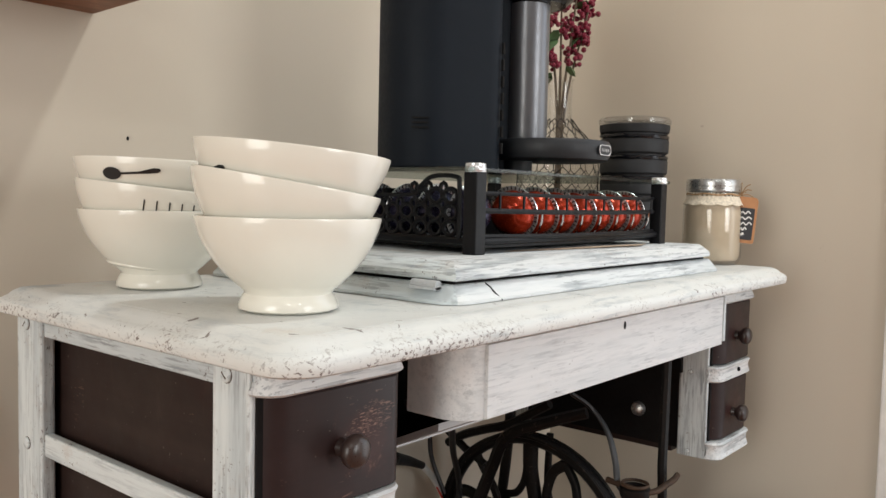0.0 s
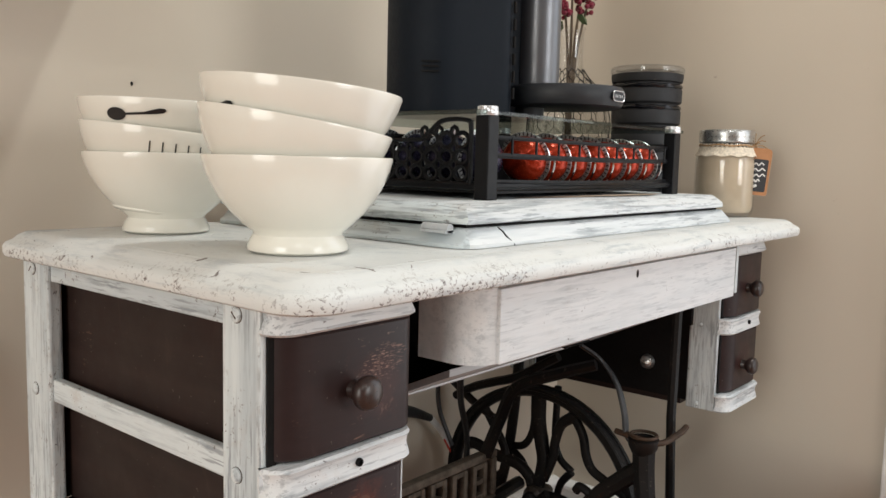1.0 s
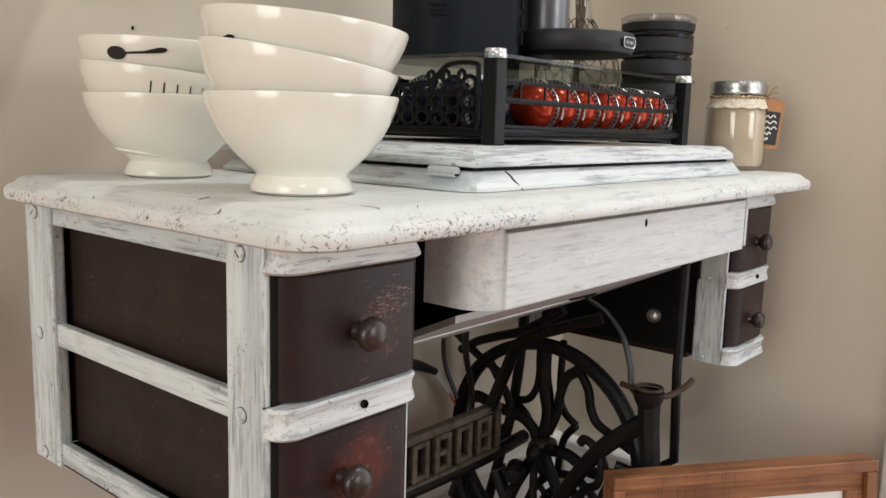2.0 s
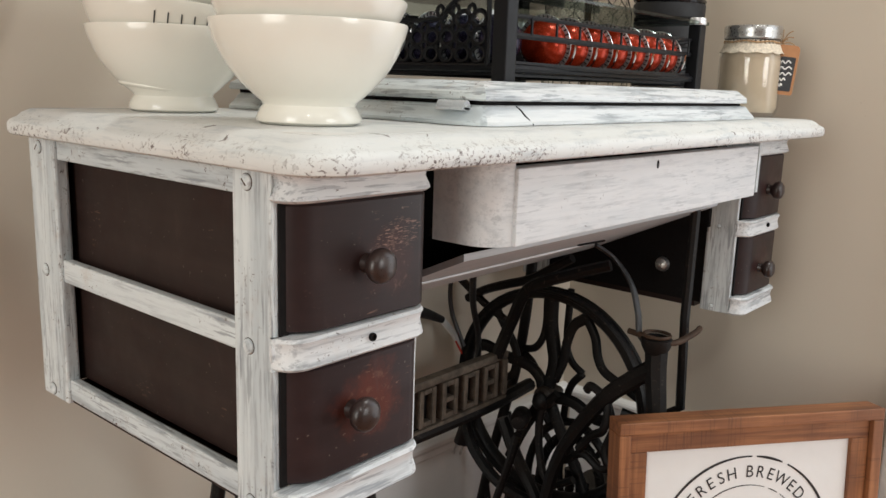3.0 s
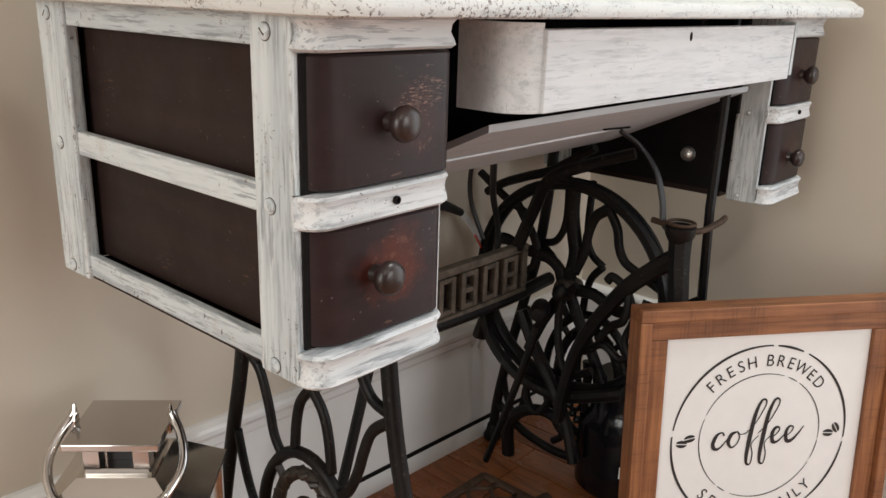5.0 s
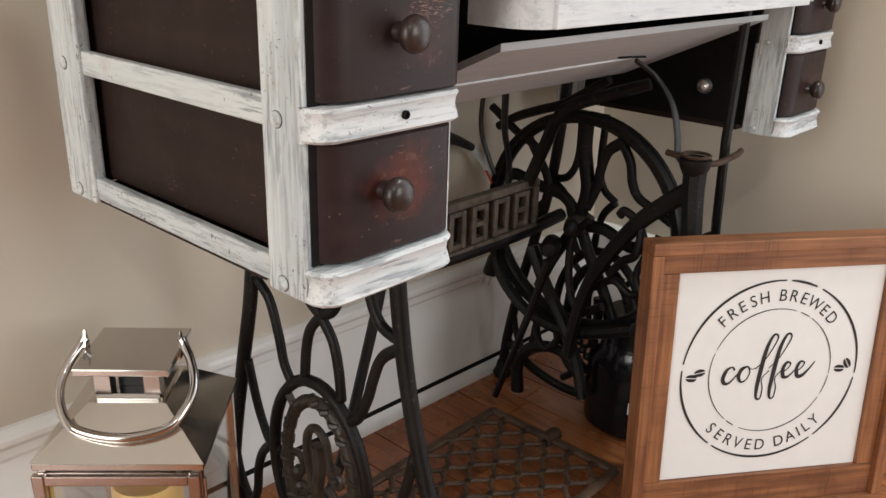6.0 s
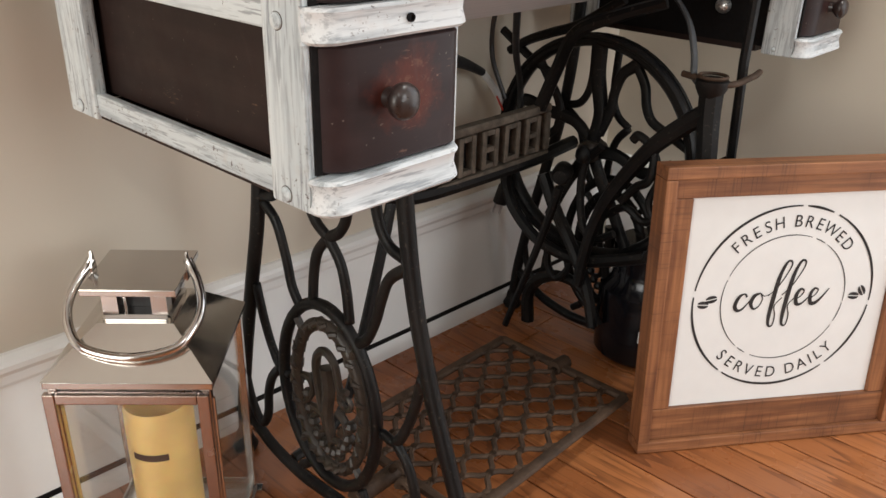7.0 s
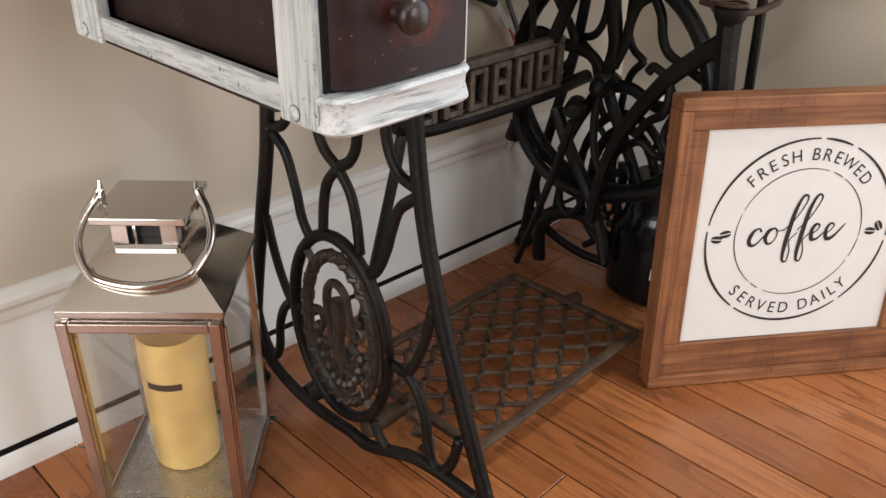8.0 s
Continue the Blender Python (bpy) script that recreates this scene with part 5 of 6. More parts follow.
prof = [(0.0655, 0.012), (0.0655, 0.036), (0.0655, 0.060), (0.0655, 0.084), (0.0655, 0.108), (0.0652, 0.132), (0.060, 0.156), (0.046, 0.178), (0.030, 0.194), (0.0215, 0.206)]
for j, ((r0, z0), (r1, z1)) in enumerate(zip(prof, prof[1:])):
    for i in range(14):
        a0 = 2 * math.pi * (i + 0.5 * (j % 2)) / 14
        a1, a2 = a0 + math.pi / 14, a0 - math.pi / 14
        zm = z0 + (z1 - z0) * 0.45
        rm = r0 + (r1 - r0) * 0.45
        tube([(r0 * math.cos(a0), r0 * math.sin(a0), z0), (rm * math.cos(a0), rm * math.sin(a0), zm)], 0.0008, bm, 4)
        for a in (a1, a2):
            tube([(rm * math.cos(a0), rm * math.sin(a0), zm), (r1 * math.cos(a), r1 * math.sin(a), z1)], 0.0007, bm, 4)
part("chicken_wire", bm, M["wire"], vase, "dark hexagonal chicken wire")

flowers = empty("berry_spray", "artificial spray of dark red berries and green leaves", "flowers", pose(VX, VY, TZ1 + 0.010))
rng = random.Random(7)
for k in range(4):
    lean = (-0.022 + 0.016 * k, 0.010 - 0.012 * k)
    part("stem", tube(smooth_line([(0.003 * k - 0.004, 0.002, 0.0), (lean[0] * 0.2, lean[1] * 0.2, 0.22), (lean[0], lean[1], 0.36), (lean[0] * 1.6, lean[1] * 1.6, 0.46)], 5), 0.0026, None, 6, False, 1.0, (0, 1, 0), 0.0012), M["stem"], flowers, "", True)
berry_mesh = None
for cx, cy, cz in ((-0.020, 0.006, 0.303), (0.014, -0.012, 0.313), (0.022, -0.018, 0.338), (0.010, -0.006, 0.358), (-0.022, 0.012, 0.363), (0.028, -0.020, 0.352), (0.004, 0.004, 0.393), (0.020, -0.01, 0.408), (-0.012, 0.010, 0.42), (-0.032, 0.016, 0.335), (-0.030, 0.018, 0.395), (0.034, -0.024, 0.385)):
    for i in range(30):
        d = Vector((rng.gauss(0, 1), rng.gauss(0, 1), rng.gauss(0, 1))).normalized() * rng.uniform(0.006, 0.022)
        if berry_mesh is None:
            first = part("berry", lathe([(0, -1), (0.7, -0.7), (1, 0), (0.7, 0.7), (0, 1)], 8), M["berry"], flowers, "", True)
            berry_mesh = first.data
        else:
            first = new("berry", berry_mesh)
            first.parent = flowers
        first.matrix_local = Matrix.LocRotScale((cx + d.x, cy + d.y, cz + d.z), None, (rng.uniform(0.0034, 0.0050),) * 3)
for k in range(20):
    a, z = rng.uniform(0, 6.3), (0.285 if k < 3 else rng.uniform(0.31, 0.43))
    m = pose(0.022 * math.cos(a) - 0.004, 0.018 * math.sin(a), z, rng.uniform(-50, 50), rng.uniform(-50, 50), math.degrees(a))
    bm = bmesh.new()
    c = [(0, 0, 0), (0.008, 0.009, 0.001), (0.020, 0.010, 0.003), (0.034, 0.0, -0.002), (0.020, -0.010, 0.003), (0.008, -0.009, 0.001)]
    mid = [bm.verts.new((0.010, 0, 0.004)), bm.verts.new((0.022, 0, 0.005))]
    ring = [bm.verts.new(p) for p in c]
    for f in ((ring[0], ring[1], mid[0]), (ring[1], ring[2], mid[1], mid[0]), (ring[2], ring[3], mid[1]), (ring[3], ring[4], mid[1]), (ring[4], ring[5], mid[0], mid[1]), (ring[5], ring[0], mid[0])):
        bm.faces.new(f)
    part("leaf", bm, M["leaf"], flowers, "", True).matrix_local = m

# ---- tumbler ----
tum = empty("travel_tumbler", "ribbed black tumbler with a clear plastic lid", "tumbler", pose(0.797, 0.216, TZ1 + 0.0006))
prof = [(0, 0.0), (0.040, 0.0), (0.042, 0.004)]
for k in range(6):
    z, g = 0.010 + 0.0300 * k, 0.0009 * k
    prof += [(0.0440 + g, z), (0.0455 + g, z + 0.0015), (0.0458 + g, z + 0.0185), (0.0446 + g, z + 0.0205), (0.0418 + g, z + 0.0215), (0.0418 + g, z + 0.0285)]
prof += [(0.0500, 0.190), (0.0512, 0.196), (0.0512, 0.201), (0.048, 0.202), (0, 0.202)]
part("cup", lathe(prof, 48), M["tumbler"], tum, "satin black ribbed cup", True)
for k in range(6):
    # glossy beads that wind through the grooves
    z, r = 0.0350 + 0.0300 * k, 0.0432 + 0.0009 * k
    part("groove_bead", tube([(r * math.cos(a * math.pi / 20), r * math.sin(a * math.pi / 20), z + 0.0022 * math.sin(a * math.pi / 20 + 0.6) + 0.0008 * math.sin(a * 1.9)) for a in range(40)], 0.0032, None, 8, True), M["gloss_black"], tum, "glossy black groove", True)
part("lid", lathe([(0.0505, 0.2022), (0.0525, 0.203), (0.0525, 0.209), (0.050, 0.2115), (0.046, 0.210), (0.044, 0.206), (0, 0.206)], 48), M["clear_lid"], tum, "clear plastic lid", True)

# ---- jar ----
JX, JY = 0.874, 0.123
jar = empty("mason_jar", "glass jar of beige powder with lace and a hanging tag", "jar", pose(JX, JY, TZ1 + 0.0006))
part("jar_glass", lathe([(0, 0.001), (0.034, 0.0), (0.040, 0.004), (0.0425, 0.012), (0.0425, 0.078), (0.0415, 0.086), (0.0365, 0.097), (0.0345, 0.102), (0.0345, 0.114), (0.033, 0.114), (0.033, 0.102), (0.0345, 0.097), (0.0398, 0.085), (0.0408, 0.078), (0.0408, 0.012), (0.037, 0.006), (0, 0.006)], 40), M["glass"], jar, "clear glass jar", True)
part("powder", lathe([(0, 0.0065), (0.037, 0.0066), (0.0402, 0.013), (0.0402, 0.078), (0.0390, 0.085), (0.034, 0.0965), (0.030, 0.0985), (0, 0.097)], 36), M["powder"], jar, "beige powder filling the jar", True)
part("lid", lathe([(0.0352, 0.106), (0.0385, 0.1065), (0.0392, 0.108), (0.0388, 0.1095), (0.0392, 0.111), (0.0388, 0.1125), (0.0392, 0.114), (0.0390, 0.122), (0.0380, 0.1245), (0.0345, 0.1250), (0.0335, 0.1238), (0, 0.1238)], 48), M["lid_metal"], jar, "silver two-piece screw lid", True)
bm = bmesh.new()
rings = []
for r, z, wob in ((0.0358, 0.1050, 0), (0.0372, 0.1000, 0), (0.0400, 0.0930, 0), (0.0432, 0.0885, 1)):
    rings.append([bm.verts.new(((r + 0.0006 * wob * math.cos(k * 1.57)) * math.cos(k * math.pi / 36), (r + 0.0006 * wob * math.cos(k * 1.57)) * math.sin(k * math.pi / 36), z - 0.0022 * wob * abs(math.sin(k * 0.5236)))) for k in range(72)])
for a, b in zip(rings, rings[1:]):
    for k in range(72):
        if (a is rings[0] and k % 2):
            continue
        bm.faces.new((a[k], a[(k + 1) % 72], b[(k + 1) % 72], b[k]))
part("lace_band", bm, M["lace"], jar, "scalloped cream lace band")
tw = part("twine", tube([(0.0375 * math.cos(k * math.pi / 20), 0.0375 * math.sin(k * math.pi / 20), 0.1025 + 0.001 * math.sin(k)) for k in range(40)], 0.0012, None, 6, True), M["twine"], jar, "jute twine", True)
ta = math.radians(-62)
tdir = Vector((math.cos(ta), math.sin(ta), 0))
tag0 = Vector((0.0395 * tdir.x, 0.0395 * tdir.y, 0.1025))
for k in range(7):
    d = Vector((rng.uniform(-0.4, 1), rng.uniform(-1, 0.2), rng.uniform(-0.3, 0.5))).normalized() * rng.uniform(0.012, 0.026)
    part("twine_end", tube(smooth_line([tag0, tag0 + d * 0.5 + Vector((0, 0, 0.004)), tag0 + d], 4), 0.0008, None, 5), M["twine"], tw)
tag = part("tag", stack(rounded_outline(-0.0155, 0.0155, -0.034, 0.034, (0.003, 0.003, 0.006, 0.006), 3), [(0, 0), (0, 0.0012)]), M["kraft"], jar, "brown tag with a chalkboard face")
tag.matrix_local = Matrix.Translation((0.0490 * tdir.x - 0.006, 0.0490 * tdir.y, 0.066)) @ pose(0, 0, 0, 90, 5, -52)
face = part("tag_face", stack(rounded_outline(-0.0118, 0.0118, -0.029, 0.018, (0.002,) * 4, 3), [(0, 0.0013), (0, 0.0018)]), M["slate"], tag)
for k, (u, w, z) in enumerate(((-0.002, 0.013, 0.010), (-0.001, 0.016, 0.002), (0.001, 0.014, -0.006), (-0.003, 0.009, -0.014), (-0.004, 0.005, -0.022))):
    bm = tube(smooth_line([(u - w * 0.6, z - 0.002, 0.0021), (u - w * 0.3, z + 0.002, 0.0021), (u, z - 0.001, 0.0021), (u + w * 0.3, z + 0.003, 0.0021), (u + w * 0.6, z, 0.0021)], 4), 0.0010, None, 5, False, 0.3)
    part("chalk_mark", bm, M["chalk"], face, "white chalk scribble")

# ---- sign ----
sign = empty("coffee_sign", "square wood-framed white sign with black coffee lettering", "sign", pose(0.592, 0.097, 0.355, -4.5, 0, -37))
S = 0.293
part("board", box(0.0, S, 0.0, 0.010, -S, 0.0), M["board"], sign, "white painted board")
FI, FO = 0.026, 0.016
BOT = -0.3555
part("inner_strip", box(-FI, S + FI, -0.006, 0.012, 0.0006, FI, 0.0012), M["sign_x"], sign)
part("inner_strip", box(-FI, S + FI, -0.006, 0.012, BOT + FO, -S - 0.0006, 0.0012), M["sign_x"], sign)
part("inner_strip", box(-FI, -0.0006, -0.0058, 0.012, -S, 0.0002, 0.0012), M["sign_z"], sign)
part("inner_strip", box(S + 0.0006, S + FI, -0.0058, 0.012, -S, 0.0002, 0.0012), M["sign_z"], sign)
part("outer_board", box(-FI - FO, S + FI + FO, -0.014, 0.020, FI + 0.0004, FI + FO, 0.0015), M["sign_x"], sign, "rough-sawn top frame board")
part("outer_board", box(-FI - FO, S + FI + FO, -0.013, 0.020, BOT, BOT + FO - 0.0004, 0.0015), M["sign_x"], sign)
part("outer_board", box(-FI - FO, -FI - 0.0004, -0.0135, 0.020, BOT + FO, FI, 0.0015), M["sign_z"], sign)
part("outer_board", box(S + FI + 0.0004, S + FI + FO, -0.0135, 0.020, BOT + FO, FI, 0.0015), M["sign_z"], sign)
CU, CV = 0.144, -0.143


def flat_arc(r, w, a0, a1, bm, taper=True):
    n = max(6, int(abs(a1 - a0) / 3))
    prev = None
    for k in range(n + 1):
        a = radians(a0 + (a1 - a0) * k / n)
        t = w * (0.55 + 0.45 * math.sin(math.pi * k / n)) if taper else w
        pair = (bm.verts.new((CU + (r - t / 2) * math.cos(a), -0.0006, CV + (r - t / 2) * math.sin(a))), bm.verts.new((CU + (r + t / 2) * math.cos(a), -0.0006, CV + (r + t / 2) * math.sin(a))))
        if prev:
            bm.faces.new((prev[0], prev[1], pair[1], pair[0]))
        prev = pair


bm = bmesh.new()
for a0, a1 in ((66, 84), (87, 172), (176, 232), (235, 305), (308, 352), (355, 422)):
    flat_arc(0.1265, 0.0036, a0, a1, bm)
part("outer_ring", bm, M["ink"], sign, "broken black painted ring")
bm = bmesh.new()
for a0, a1 in ((58, 68), (72, 156), (160, 228), (231, 240), (246, 330), (334, 352), (-6, 55)):
    flat_arc(0.0875, 0.0015, a0, a1, bm)
part("inner_ring", bm, M["ink"], sign, "thin broken black ring")


def letter_mesh(ch, size):
    cu = bpy.data.curves.new("letter", "FONT")
    cu.body, cu.size, cu.align_x, cu.extrude = ch, size, "CENTER", 0.0
    ob = new("letter", cu)
    me = bpy.data.meshes.new_from_object(ob.evaluated_get(bpy.context.evaluated_depsgraph_get()))
    bpy.data.objects.remove(ob)
    bpy.data.curves.remove(cu)
    return me


def arc_text(text, r, size, span, top, turned):
    wide = {" ": 0.62, "I": 0.55, "W": 1.3, "L": 0.85, "A": 1.05, "D": 1.08}
    total = sum(wide.get(c, 1.0) for c in text) - 0.5 * (wide.get(text[0], 1.0) + wide.get(text[-1], 1.0))
    run = -0.5 * wide.get(text[0], 1.0)
    for ch in text:
        step = wide.get(ch, 1.0)
        f = ((run + step / 2) / total - 0.5) * span + turned
        run += step
        if ch == " ":
            continue
        a = radians(90 - f) if top else radians(270 + f)
        me = letter_mesh(ch, size)
        m = Matrix.Translation((CU + r * math.cos(a), -0.0007, CV + r * math.sin(a))) @ pose(0, 0, 0, 90, 0, 0) @ Matrix.Rotation(a - math.pi / 2 if top else a + math.pi / 2, 4, "Z") @ Matrix.Diagonal((0.92, 1, 1, 1))
        me.transform(m)
        me.materials.append(M["ink"])
        ob = new("letter", me)
        ob.parent = sign
        tagged(ob, label="black painted capital letter")


arc_text("FRESH BREWED", 0.0985, 0.0230, 94, True, 1.0)
arc_text("SERVED DAILY", 0.1160, 0.0230, 89, False, 0.0)


def stroke(pts, widths, bm):
    line = smooth_line([(CU - 0.0055 + 0.92 * x, 0, CV - 0.001 + 0.92 * z) for x, z in pts], 6)
    n = len(line)
    prev = None
    for i, p in enumerate(line):
        d = (line[min(n - 1, i + 1)] - line[max(0, i - 1)]).normalized()
        f = i / (n - 1) * (len(widths) - 1)
        j = min(len(widths) - 2, int(f))
        w = widths[j] + (widths[j + 1] - widths[j]) * (f - j)
        # broad on the down strokes, thin on the up strokes
        s = Vector((-d.z, 0, d.x)) * w / 2
        pair = (bm.verts.new((p.x + s.x, -0.0007, p.z + s.z)), bm.verts.new((p.x - s.x, -0.0007, p.z - s.z)))
        if prev:
            bm.faces.new((prev[0], prev[1], pair[1], pair[0]))
        prev = pair


W = 0.0055
bm = bmesh.new()
stroke([(-0.050, 0.006), (-0.054, 0.011), (-0.062, 0.007), (-0.067, -0.006), (-0.063, -0.014), (-0.055, -0.012), (-0.045, 0.000)], [0.003, 0.002, W, W, 0.003, 0.0015], bm)
part("script_letter", bm, M["ink"], sign, "black brush script letter")
bm = bmesh.new()
stroke([(-0.030, 0.011), (-0.039, 0.007), (-0.043, -0.004), (-0.038, -0.013), (-0.030, -0.009), (-0.026, 0.002), (-0.030, 0.011), (-0.024, 0.006), (-0.016, 0.008)], [0.002, W, W, 0.003, 0.0018, 0.0018, 0.0015, 0.0013, 0.0013], bm)
part("script_letter", bm, M["ink"], sign, "black brush script letter")
for dx in (0.0, 0.021):
    bm = bmesh.new()
    stroke([(dx - 0.018, 0.006), (dx - 0.004, 0.020), (dx + 0.010, 0.046), (dx + 0.011, 0.056), (dx + 0.004, 0.056), (dx - 0.004, 0.036), (dx - 0.009, 0.004), (dx - 0.012, -0.024), (dx - 0.011, -0.040), (dx - 0.005, -0.041), (dx - 0.003, -0.026), (dx - 0.006, -0.010), (dx + 0.004, 0.002)], [0.0015, 0.0015, 0.002, 0.0025, 0.0035, W, W + 0.001, W, 0.0035, 0.002, 0.0018, 0.0015, 0.0015], bm)
    part("script_letter", bm, M["ink"], sign, "black brush script letter")
for dx in (0.030, 0.052):
    bm = bmesh.new()
    stroke([(dx - 0.006, -0.004), (dx + 0.004, 0.004), (dx + 0.007, 0.011), (dx + 0.001, 0.013), (dx - 0.004, 0.004), (dx - 0.002, -0.009), (dx + 0.006, -0.009), (dx + 0.016, 0.001)] + ([(dx + 0.024, 0.012)] if dx > 0.04 else []), [0.0015, 0.0018, 0.0022, 0.004, W, W, 0.0028, 0.0015], bm)
    part("script_letter", bm, M["ink"], sign, "black brush script letter")
for sx in (-1, 1):
    for cx, cz, rot in ((sx * 0.107 - 0.005, -0.003, 25), (sx * 0.107 + 0.006, 0.004, 40 if sx < 0 else -30)):
        bm = bmesh.new()
        for half in (-1, 1):
            pts = []
            for k in range(11):
                a = radians(-90 + 180 * k / 10) * 1.0
                pts.append((0.0045 * math.cos(a) * half + half * 0.0007, 0.0078 * math.sin(a)))
            vs = []
            for u, w in pts:
                c, s = math.cos(radians(rot + 60)), math.sin(radians(rot + 60))
                vs.append(bm.verts.new((CU + cx + u * c - w * s, -0.0006, CV + cz + u * s + w * c)))
            bm.faces.new(vs)
        part("coffee_bean_motif", bm, M["ink"], sign, "black painted coffee bean")

# ---- lantern ----
H = 0.0765
lan = empty("lantern", "polished steel square lantern with glass panes and ring handle", "lantern", pose(0.027, 0.392, 0, 0, 0, -45))
part("base", stack(rounded_outline(-H, H, -H, H, (0.002,) * 4, 2), [(0, 0.006), (0, 0.010), (0.003, 0.014)]), M["lid_metal"], lan, "steel base tray")
for sx in (-1, 1):
    for sy in (-1, 1):
        part("foot", box(sx * H - 0.006, sx * H + 0.006, sy * H - 0.006, sy * H + 0.006, 0.0, 0.006, 0.001), M["chrome"], lan)
        cx, cy = sx * (H - 0.0045), sy * (H - 0.0045)
        part("corner_post", box(cx - 0.0045, cx + 0.0045, cy - 0.0045, cy + 0.0045, 0.0142, 0.2575, 0.001), M["chrome"], lan)
for k, (ax, ay) in enumerate(((0, -1), (1, 0), (0, 1), (-1, 0))):
    m = pose(0, 0, 0, 0, 0, 90 * k)
    pane = part("glass_pane", box(-H + 0.0095, H - 0.0095, -H + 0.0035, -H + 0.0050, 0.0145, 0.2572), M["glass"], lan, "clear glass pane")
    pane.matrix_local = m
    pane.visible_shadow = False
    for z0, z1 in ((0.0146, 0.022), (0.2495, 0.2572)):
        r = part("pane_rail", box(-H + 0.0092, H - 0.0092, -H + 0.0012, -H + 0.0030, z0, z1), M["chrome"], lan)
        r.matrix_local = m
door = part("door_frame", box(-H - 0.003, -H + 0.0085, -H - 0.0075, -H - 0.0005, 0.008, 0.2545, 0.0012), M["steel_reflect"], lan, "steel door frame tinted with the warm floor reflection")
for x0, x1, z0, z1 in ((H - 0.0115, H - 0.0005, 0.008, 0.2545), (-H + 0.0088, H - 0.0118, 0.008, 0.0185), (-H + 0.0088, H - 0.0118, 0.2440, 0.2545)):
    part("door_rail", box(x0, x1, -H - 0.0075, -H - 0.0005, z0, z1, 0.0012), M["steel_reflect"], door)
part("hinge_rod", tube([(H + 0.003, -H - 0.002, 0.03), (H + 0.003, -H - 0.002, 0.25)], 0.0016, None, 8), M["chrome"], lan, "", True)
part("latch", tube(smooth_line([(-H - 0.002, -H - 0.006, 0.10), (-H - 0.009, -H - 0.006, 0.103), (-H - 0.012, -H - 0.004, 0.108)], 4), 0.0011, None, 6), M["chrome"], lan, "thin wire latch", True)
part("eave", box(-H - 0.003, H + 0.003, -H - 0.003, H + 0.003, 0.2582, 0.2660, 0.001), M["chrome"], lan)
roof = bmesh.new()
lo = [roof.verts.new((sx * (H + 0.004), sy * (H + 0.004), 0.2662)) for sx, sy in ((-1, -1), (1, -1), (1, 1), (-1, 1))]
hi = [roof.verts.new((sx * 0.037, sy * 0.037, 0.306)) for sx, sy in ((-1, -1), (1, -1), (1, 1), (-1, 1))]
for i in range(4):
    roof.faces.new((lo[i], lo[(i + 1) % 4], hi[(i + 1) % 4], hi[i]))
roof.faces.new(hi), roof.faces.new(lo[::-1])
part("roof", roof, M["roof_steel"], lan, "polished pyramid roof")
part("neck_ring", stack(rounded_outline(-0.033, 0.033, -0.033, 0.033, (0.004,) * 4, 3), [(0, 0.3062), (0.0, 0.309), (0.003, 0.312)]), M["chrome"], lan)
nk = part("neck", box(-0.031, -0.016, -0.031, -0.016, 0.3122, 0.339), M["chrome"], lan, "vented square neck")
for sx, sy in ((1, -1), (1, 1), (-1, 1)):
    part("neck_post", box(sx * 0.0235 - 0.0075, sx * 0.0235 + 0.0075, sy * 0.0235 - 0.0075, sy * 0.0235 + 0.0075, 0.3122, 0.339), M["chrome"], nk)
# added black block, its colour stands for the shade within the vent
part("neck_core", box(-0.014, 0.014, -0.014, 0.014, 0.3122, 0.339), M["rubber"], nk, "black block for the shaded inside of the vent")
part("cap_plate", box(-0.045, 0.045, -0.045, 0.045, 0.3392, 0.3465, 0.001), M["chrome"], lan, "square brushed cap plate")
for sx in (-1, 1):
    ear = bmesh.new()
    sides = [[ear.verts.new((sx * ex, ey, ez)) for ey, ez in ((-0.008, 0.338), (0.008, 0.338), (0.006, 0.350), (0.0012, 0.366), (-0.0012, 0.366), (-0.006, 0.350))] for ex in (0.0452, 0.0470)]
    for i in range(6):
        ear.faces.new((sides[0][i], sides[0][(i + 1) % 6], sides[1][(i + 1) % 6], sides[1][i]))
    ear.faces.new(sides[0]), ear.faces.new(sides[1][::-1])
    part("handle_ear", ear, M["chrome"], lan)
ring = [(0.0465, 0.001, 0.357), (0.0505, -0.003, 0.350), (0.0585, -0.014, 0.338), (0.0635, -0.030, 0.322), (0.058, -0.048, 0.306), (0.042, -0.062, 0.293), (0.0, -0.069, 0.2875)]
ring = ring + [(-x, y, z) for x, y, z in ring[-2::-1]]
part("ring_handle", tube(smooth_line(ring, 7), 0.0046, None, 12), M["chrome"], lan, "round polished ring handle", True)
candle = part("pillar_candle", lathe([(0, 0.0), (0.034, 0.0), (0.0365, 0.003), (0.0365, 0.150), (0.0360, 0.166), (0.0345, 0.172), (0.031, 0.170), (0.022, 0.160), (0.008, 0.156), (0, 0.155)], 40), M["wax"], None, "", True)
candle.matrix_world = pose(0.029, 0.404, 0.0143)
tagged(candle, "yellow wax pillar candle with a dark label bar", "candle")
bm = bmesh.new()
grid = []
for k in range(9):
    a = radians(225 - 36 + 62 * k / 8)
    grid.append([bm.verts.new((0.0369 * math.cos(a), 0.0369 * math.sin(a), z)) for z in (0.115, 0.1235)])
for a, b in zip(grid, grid[1:]):
    bm.faces.new((a[0], b[0], b[1], a[1]))
part("label_bar", bm, M["label_bar"], candle, "dark brown label bar")

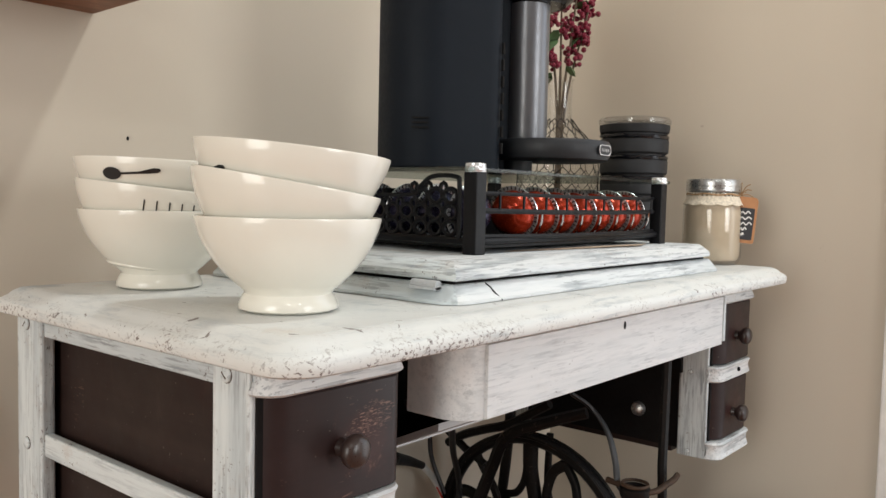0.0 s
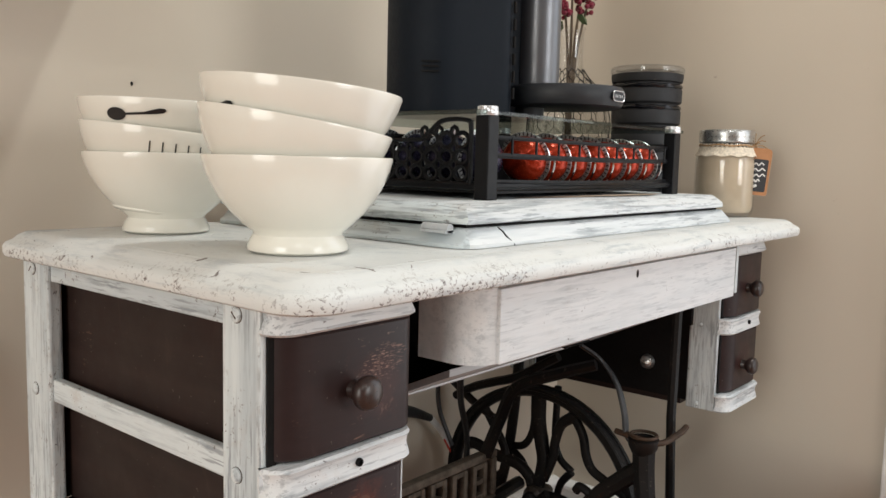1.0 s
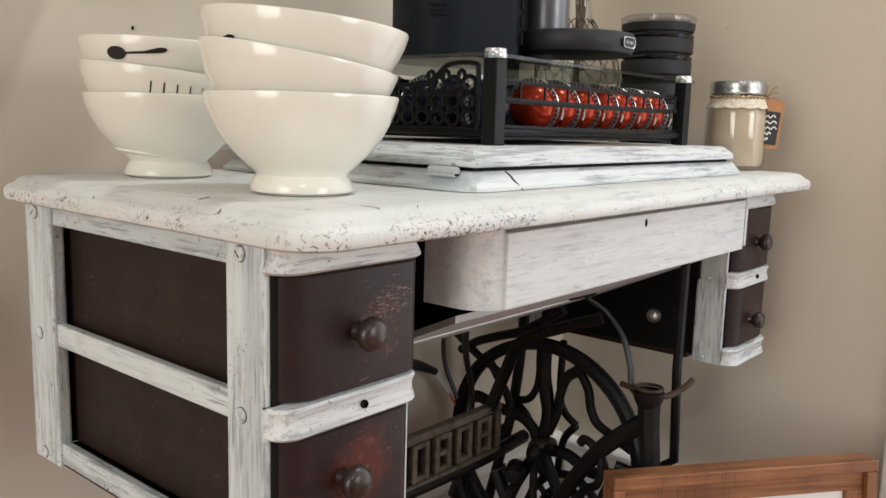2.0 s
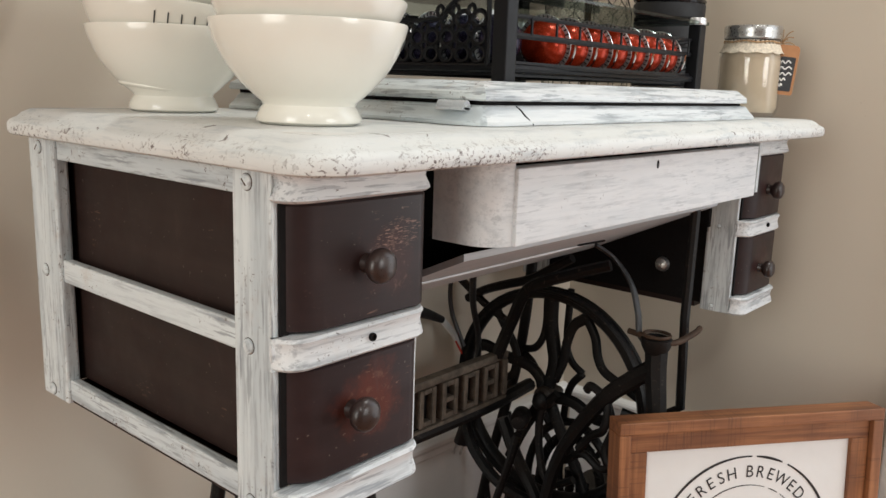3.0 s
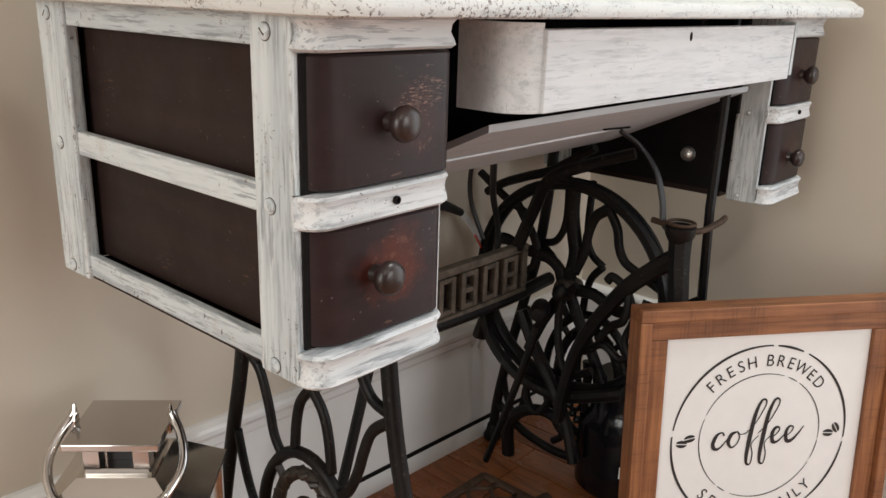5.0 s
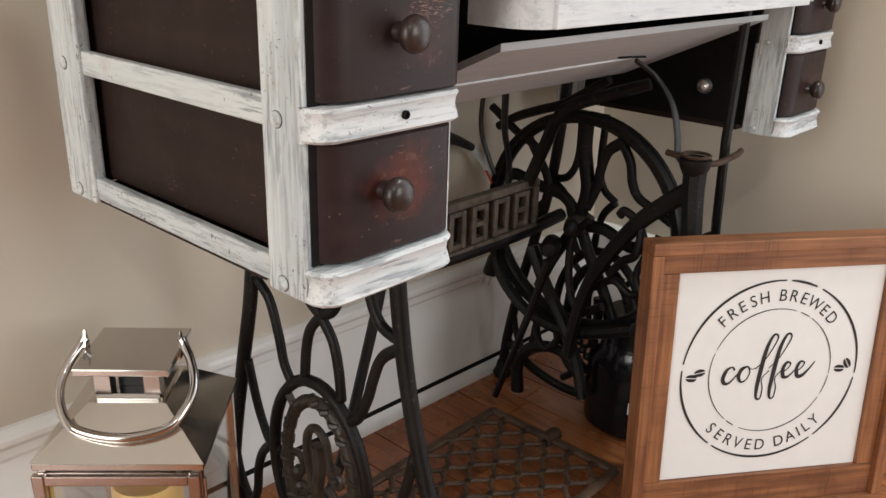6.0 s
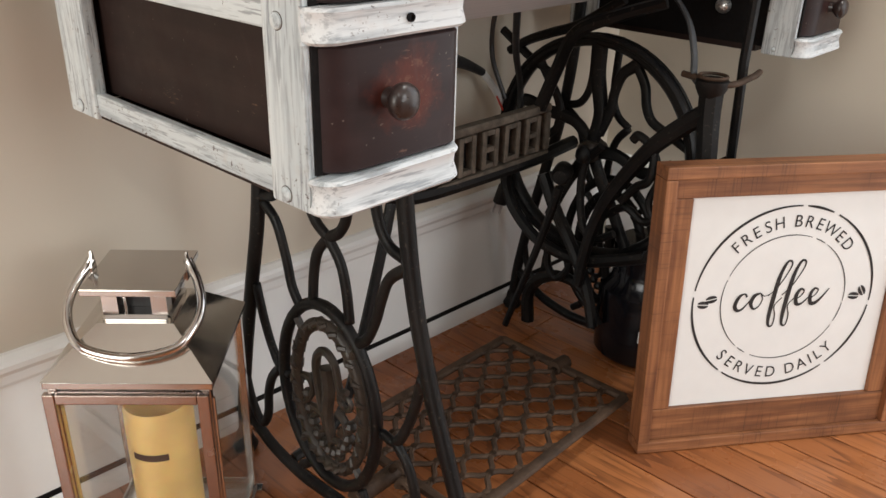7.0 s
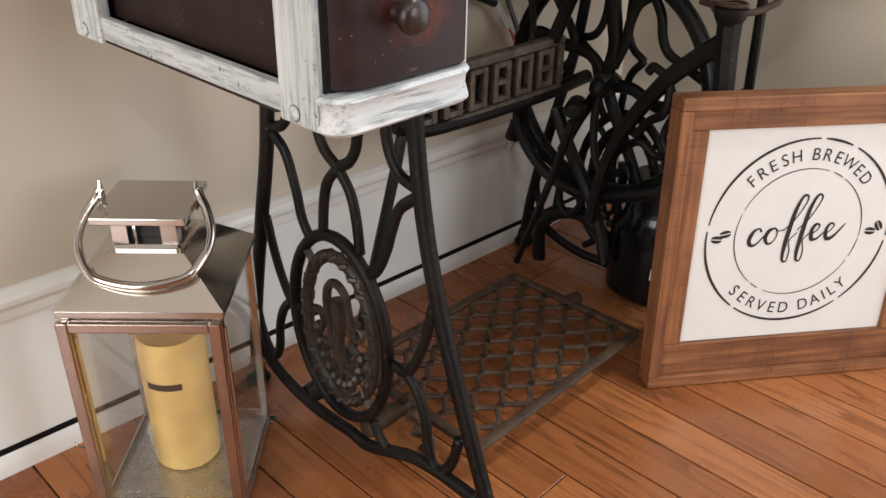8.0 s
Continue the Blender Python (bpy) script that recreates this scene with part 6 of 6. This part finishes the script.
# ---- cords and clutter under the table ----
cord = empty("power_cord", "black and white power cord behind the table", "cord")
part("connector", tube(smooth_line([(0.572, 0.478, 0.462), (0.60, 0.478, 0.452), (0.635, 0.478, 0.436)], 4), 0.010, None, 10, False, 1.0, (0, 0, 1), 0.006), M["rubber"], cord, "black moulded connector", True)
part("white_sleeve", tube(smooth_line([(0.636, 0.478, 0.4355), (0.665, 0.477, 0.405), (0.692, 0.470, 0.360), (0.70, 0.460, 0.33)], 4), 0.0055, None, 8), M["cable_white"], cord, "white cable sleeve", True)
part("red_wire", tube(smooth_line([(0.662, 0.470, 0.396), (0.682, 0.466, 0.362), (0.69, 0.458, 0.335)], 4), 0.0016, None, 6), M["cable_red"], cord, "thin red wire", True)
part("cable", tube(smooth_line([(0.572, 0.478, 0.462), (0.52, 0.480, 0.50), (0.48, 0.475, 0.58), (0.46, 0.46, 0.70)], 5), 0.0035, None, 8), M["rubber"], cord, "", True)
part("cable", tube(smooth_line([(0.690, 0.455, 0.335), (0.700, 0.450, 0.300), (0.690, 0.455, 0.262), (0.684, 0.458, 0.25)], 5), 0.0035, None, 8), M["rubber"], cord, "", True)
plug = part("plug", box(-0.010, 0.010, -0.008, 0.008, -0.020, 0.014, 0.004), M["rubber"], cord, "black plug with two prongs")
plug.matrix_local = pose(0.679, 0.460, 0.236, 0, 18, -30)
for sx in (-1, 1):
    part("prong", box(sx * 0.006 - 0.0006, sx * 0.006 + 0.0006, -0.003, 0.003, -0.036, -0.0195), M["foil"], plug)
loose = empty("loose_cable", "loose black cable hanging under the table", "cable")
part("strand", tube(smooth_line([(0.600, 0.405, 0.60), (0.600, 0.430, 0.53), (0.605, 0.435, 0.47), (0.62, 0.42, 0.41)], 5), 0.0035, None, 8), M["rubber"], loose, "", True)
part("strand", tube(smooth_line([(0.56, 0.36, 0.55), (0.62, 0.405, 0.48), (0.655, 0.420, 0.42), (0.652, 0.418, 0.37), (0.64, 0.425, 0.335)], 5), 0.005, None, 8), M["rubber"], loose, "", True)
can = part("canister", lathe([(0, 0.0), (0.052, 0.0), (0.058, 0.006), (0.060, 0.05), (0.058, 0.095), (0.046, 0.108), (0.044, 0.122), (0.046, 0.150), (0.040, 0.156), (0, 0.156)], 36), M["gloss_black"], None, "", True)
can.matrix_world = Matrix.LocRotScale((0.775, 0.235, 0.0), None, (1.25, 1.25, 1.25))
tagged(can, "squat glossy black canister on the floor", "canister")
for k in range(2):
    bm = bmesh.new()
    grid = []
    for i in range(4):
        a = radians(206 + 14 * k + 9 * i / 3)
        grid.append([bm.verts.new((0.0606 * math.cos(a), 0.0606 * math.sin(a), z)) for z in (0.042, 0.058)])
    for a, b in zip(grid, grid[1:]):
        bm.faces.new((a[0], b[0], b[1], a[1]))
    part("label_bar", bm, M["chalk"], can, "small white printed bar")

# ---- floor boards ----
floor = tagged(part("floor", box(ROOM_L, ROOM_R, ROOM_F, ROOM_B, -0.06, -0.0035), M["gap"]), "varnished orange-brown oak strip floor", kind="structure")
PW = 0.0622
rng = random.Random(3)
col_x = 0.390 - 48 * PW
plank_mesh = {}
while col_x < ROOM_R - 0.003:
    w = min(PW, ROOM_R - col_x)
    y = ROOM_F + rng.uniform(-0.9, 0.0)
    while y < ROOM_B:
        ln = rng.choice((0.7, 0.9, 1.1, 1.4)) if col_x > -0.6 else 1.8
        y0, y1 = max(y, ROOM_F), min(y + ln, ROOM_B)
        if y1 - y0 > 0.02:
            key = (round(w, 4), round(y1 - y0, 3))
            if key not in plank_mesh:
                bm = box(0.0010, key[0] - 0.0010, 0.0006, key[1] - 0.0006, -0.012, 0.0)
                bmesh.ops.bevel(bm, geom=[e for e in bm.edges if all(v.co.z > -0.001 for v in e.verts)], offset=0.0009, segments=1, affect="EDGES")
                me = bpy.data.meshes.new("plank")
                bm.to_mesh(me)
                bm.free()
                me.materials.append(M["oak"])
                plank_mesh[key] = me
            ob = new("plank", plank_mesh[key])
            ob.location = (col_x, y0, 0.0)
            ob.parent = floor
        y += ln
    col_x += PW
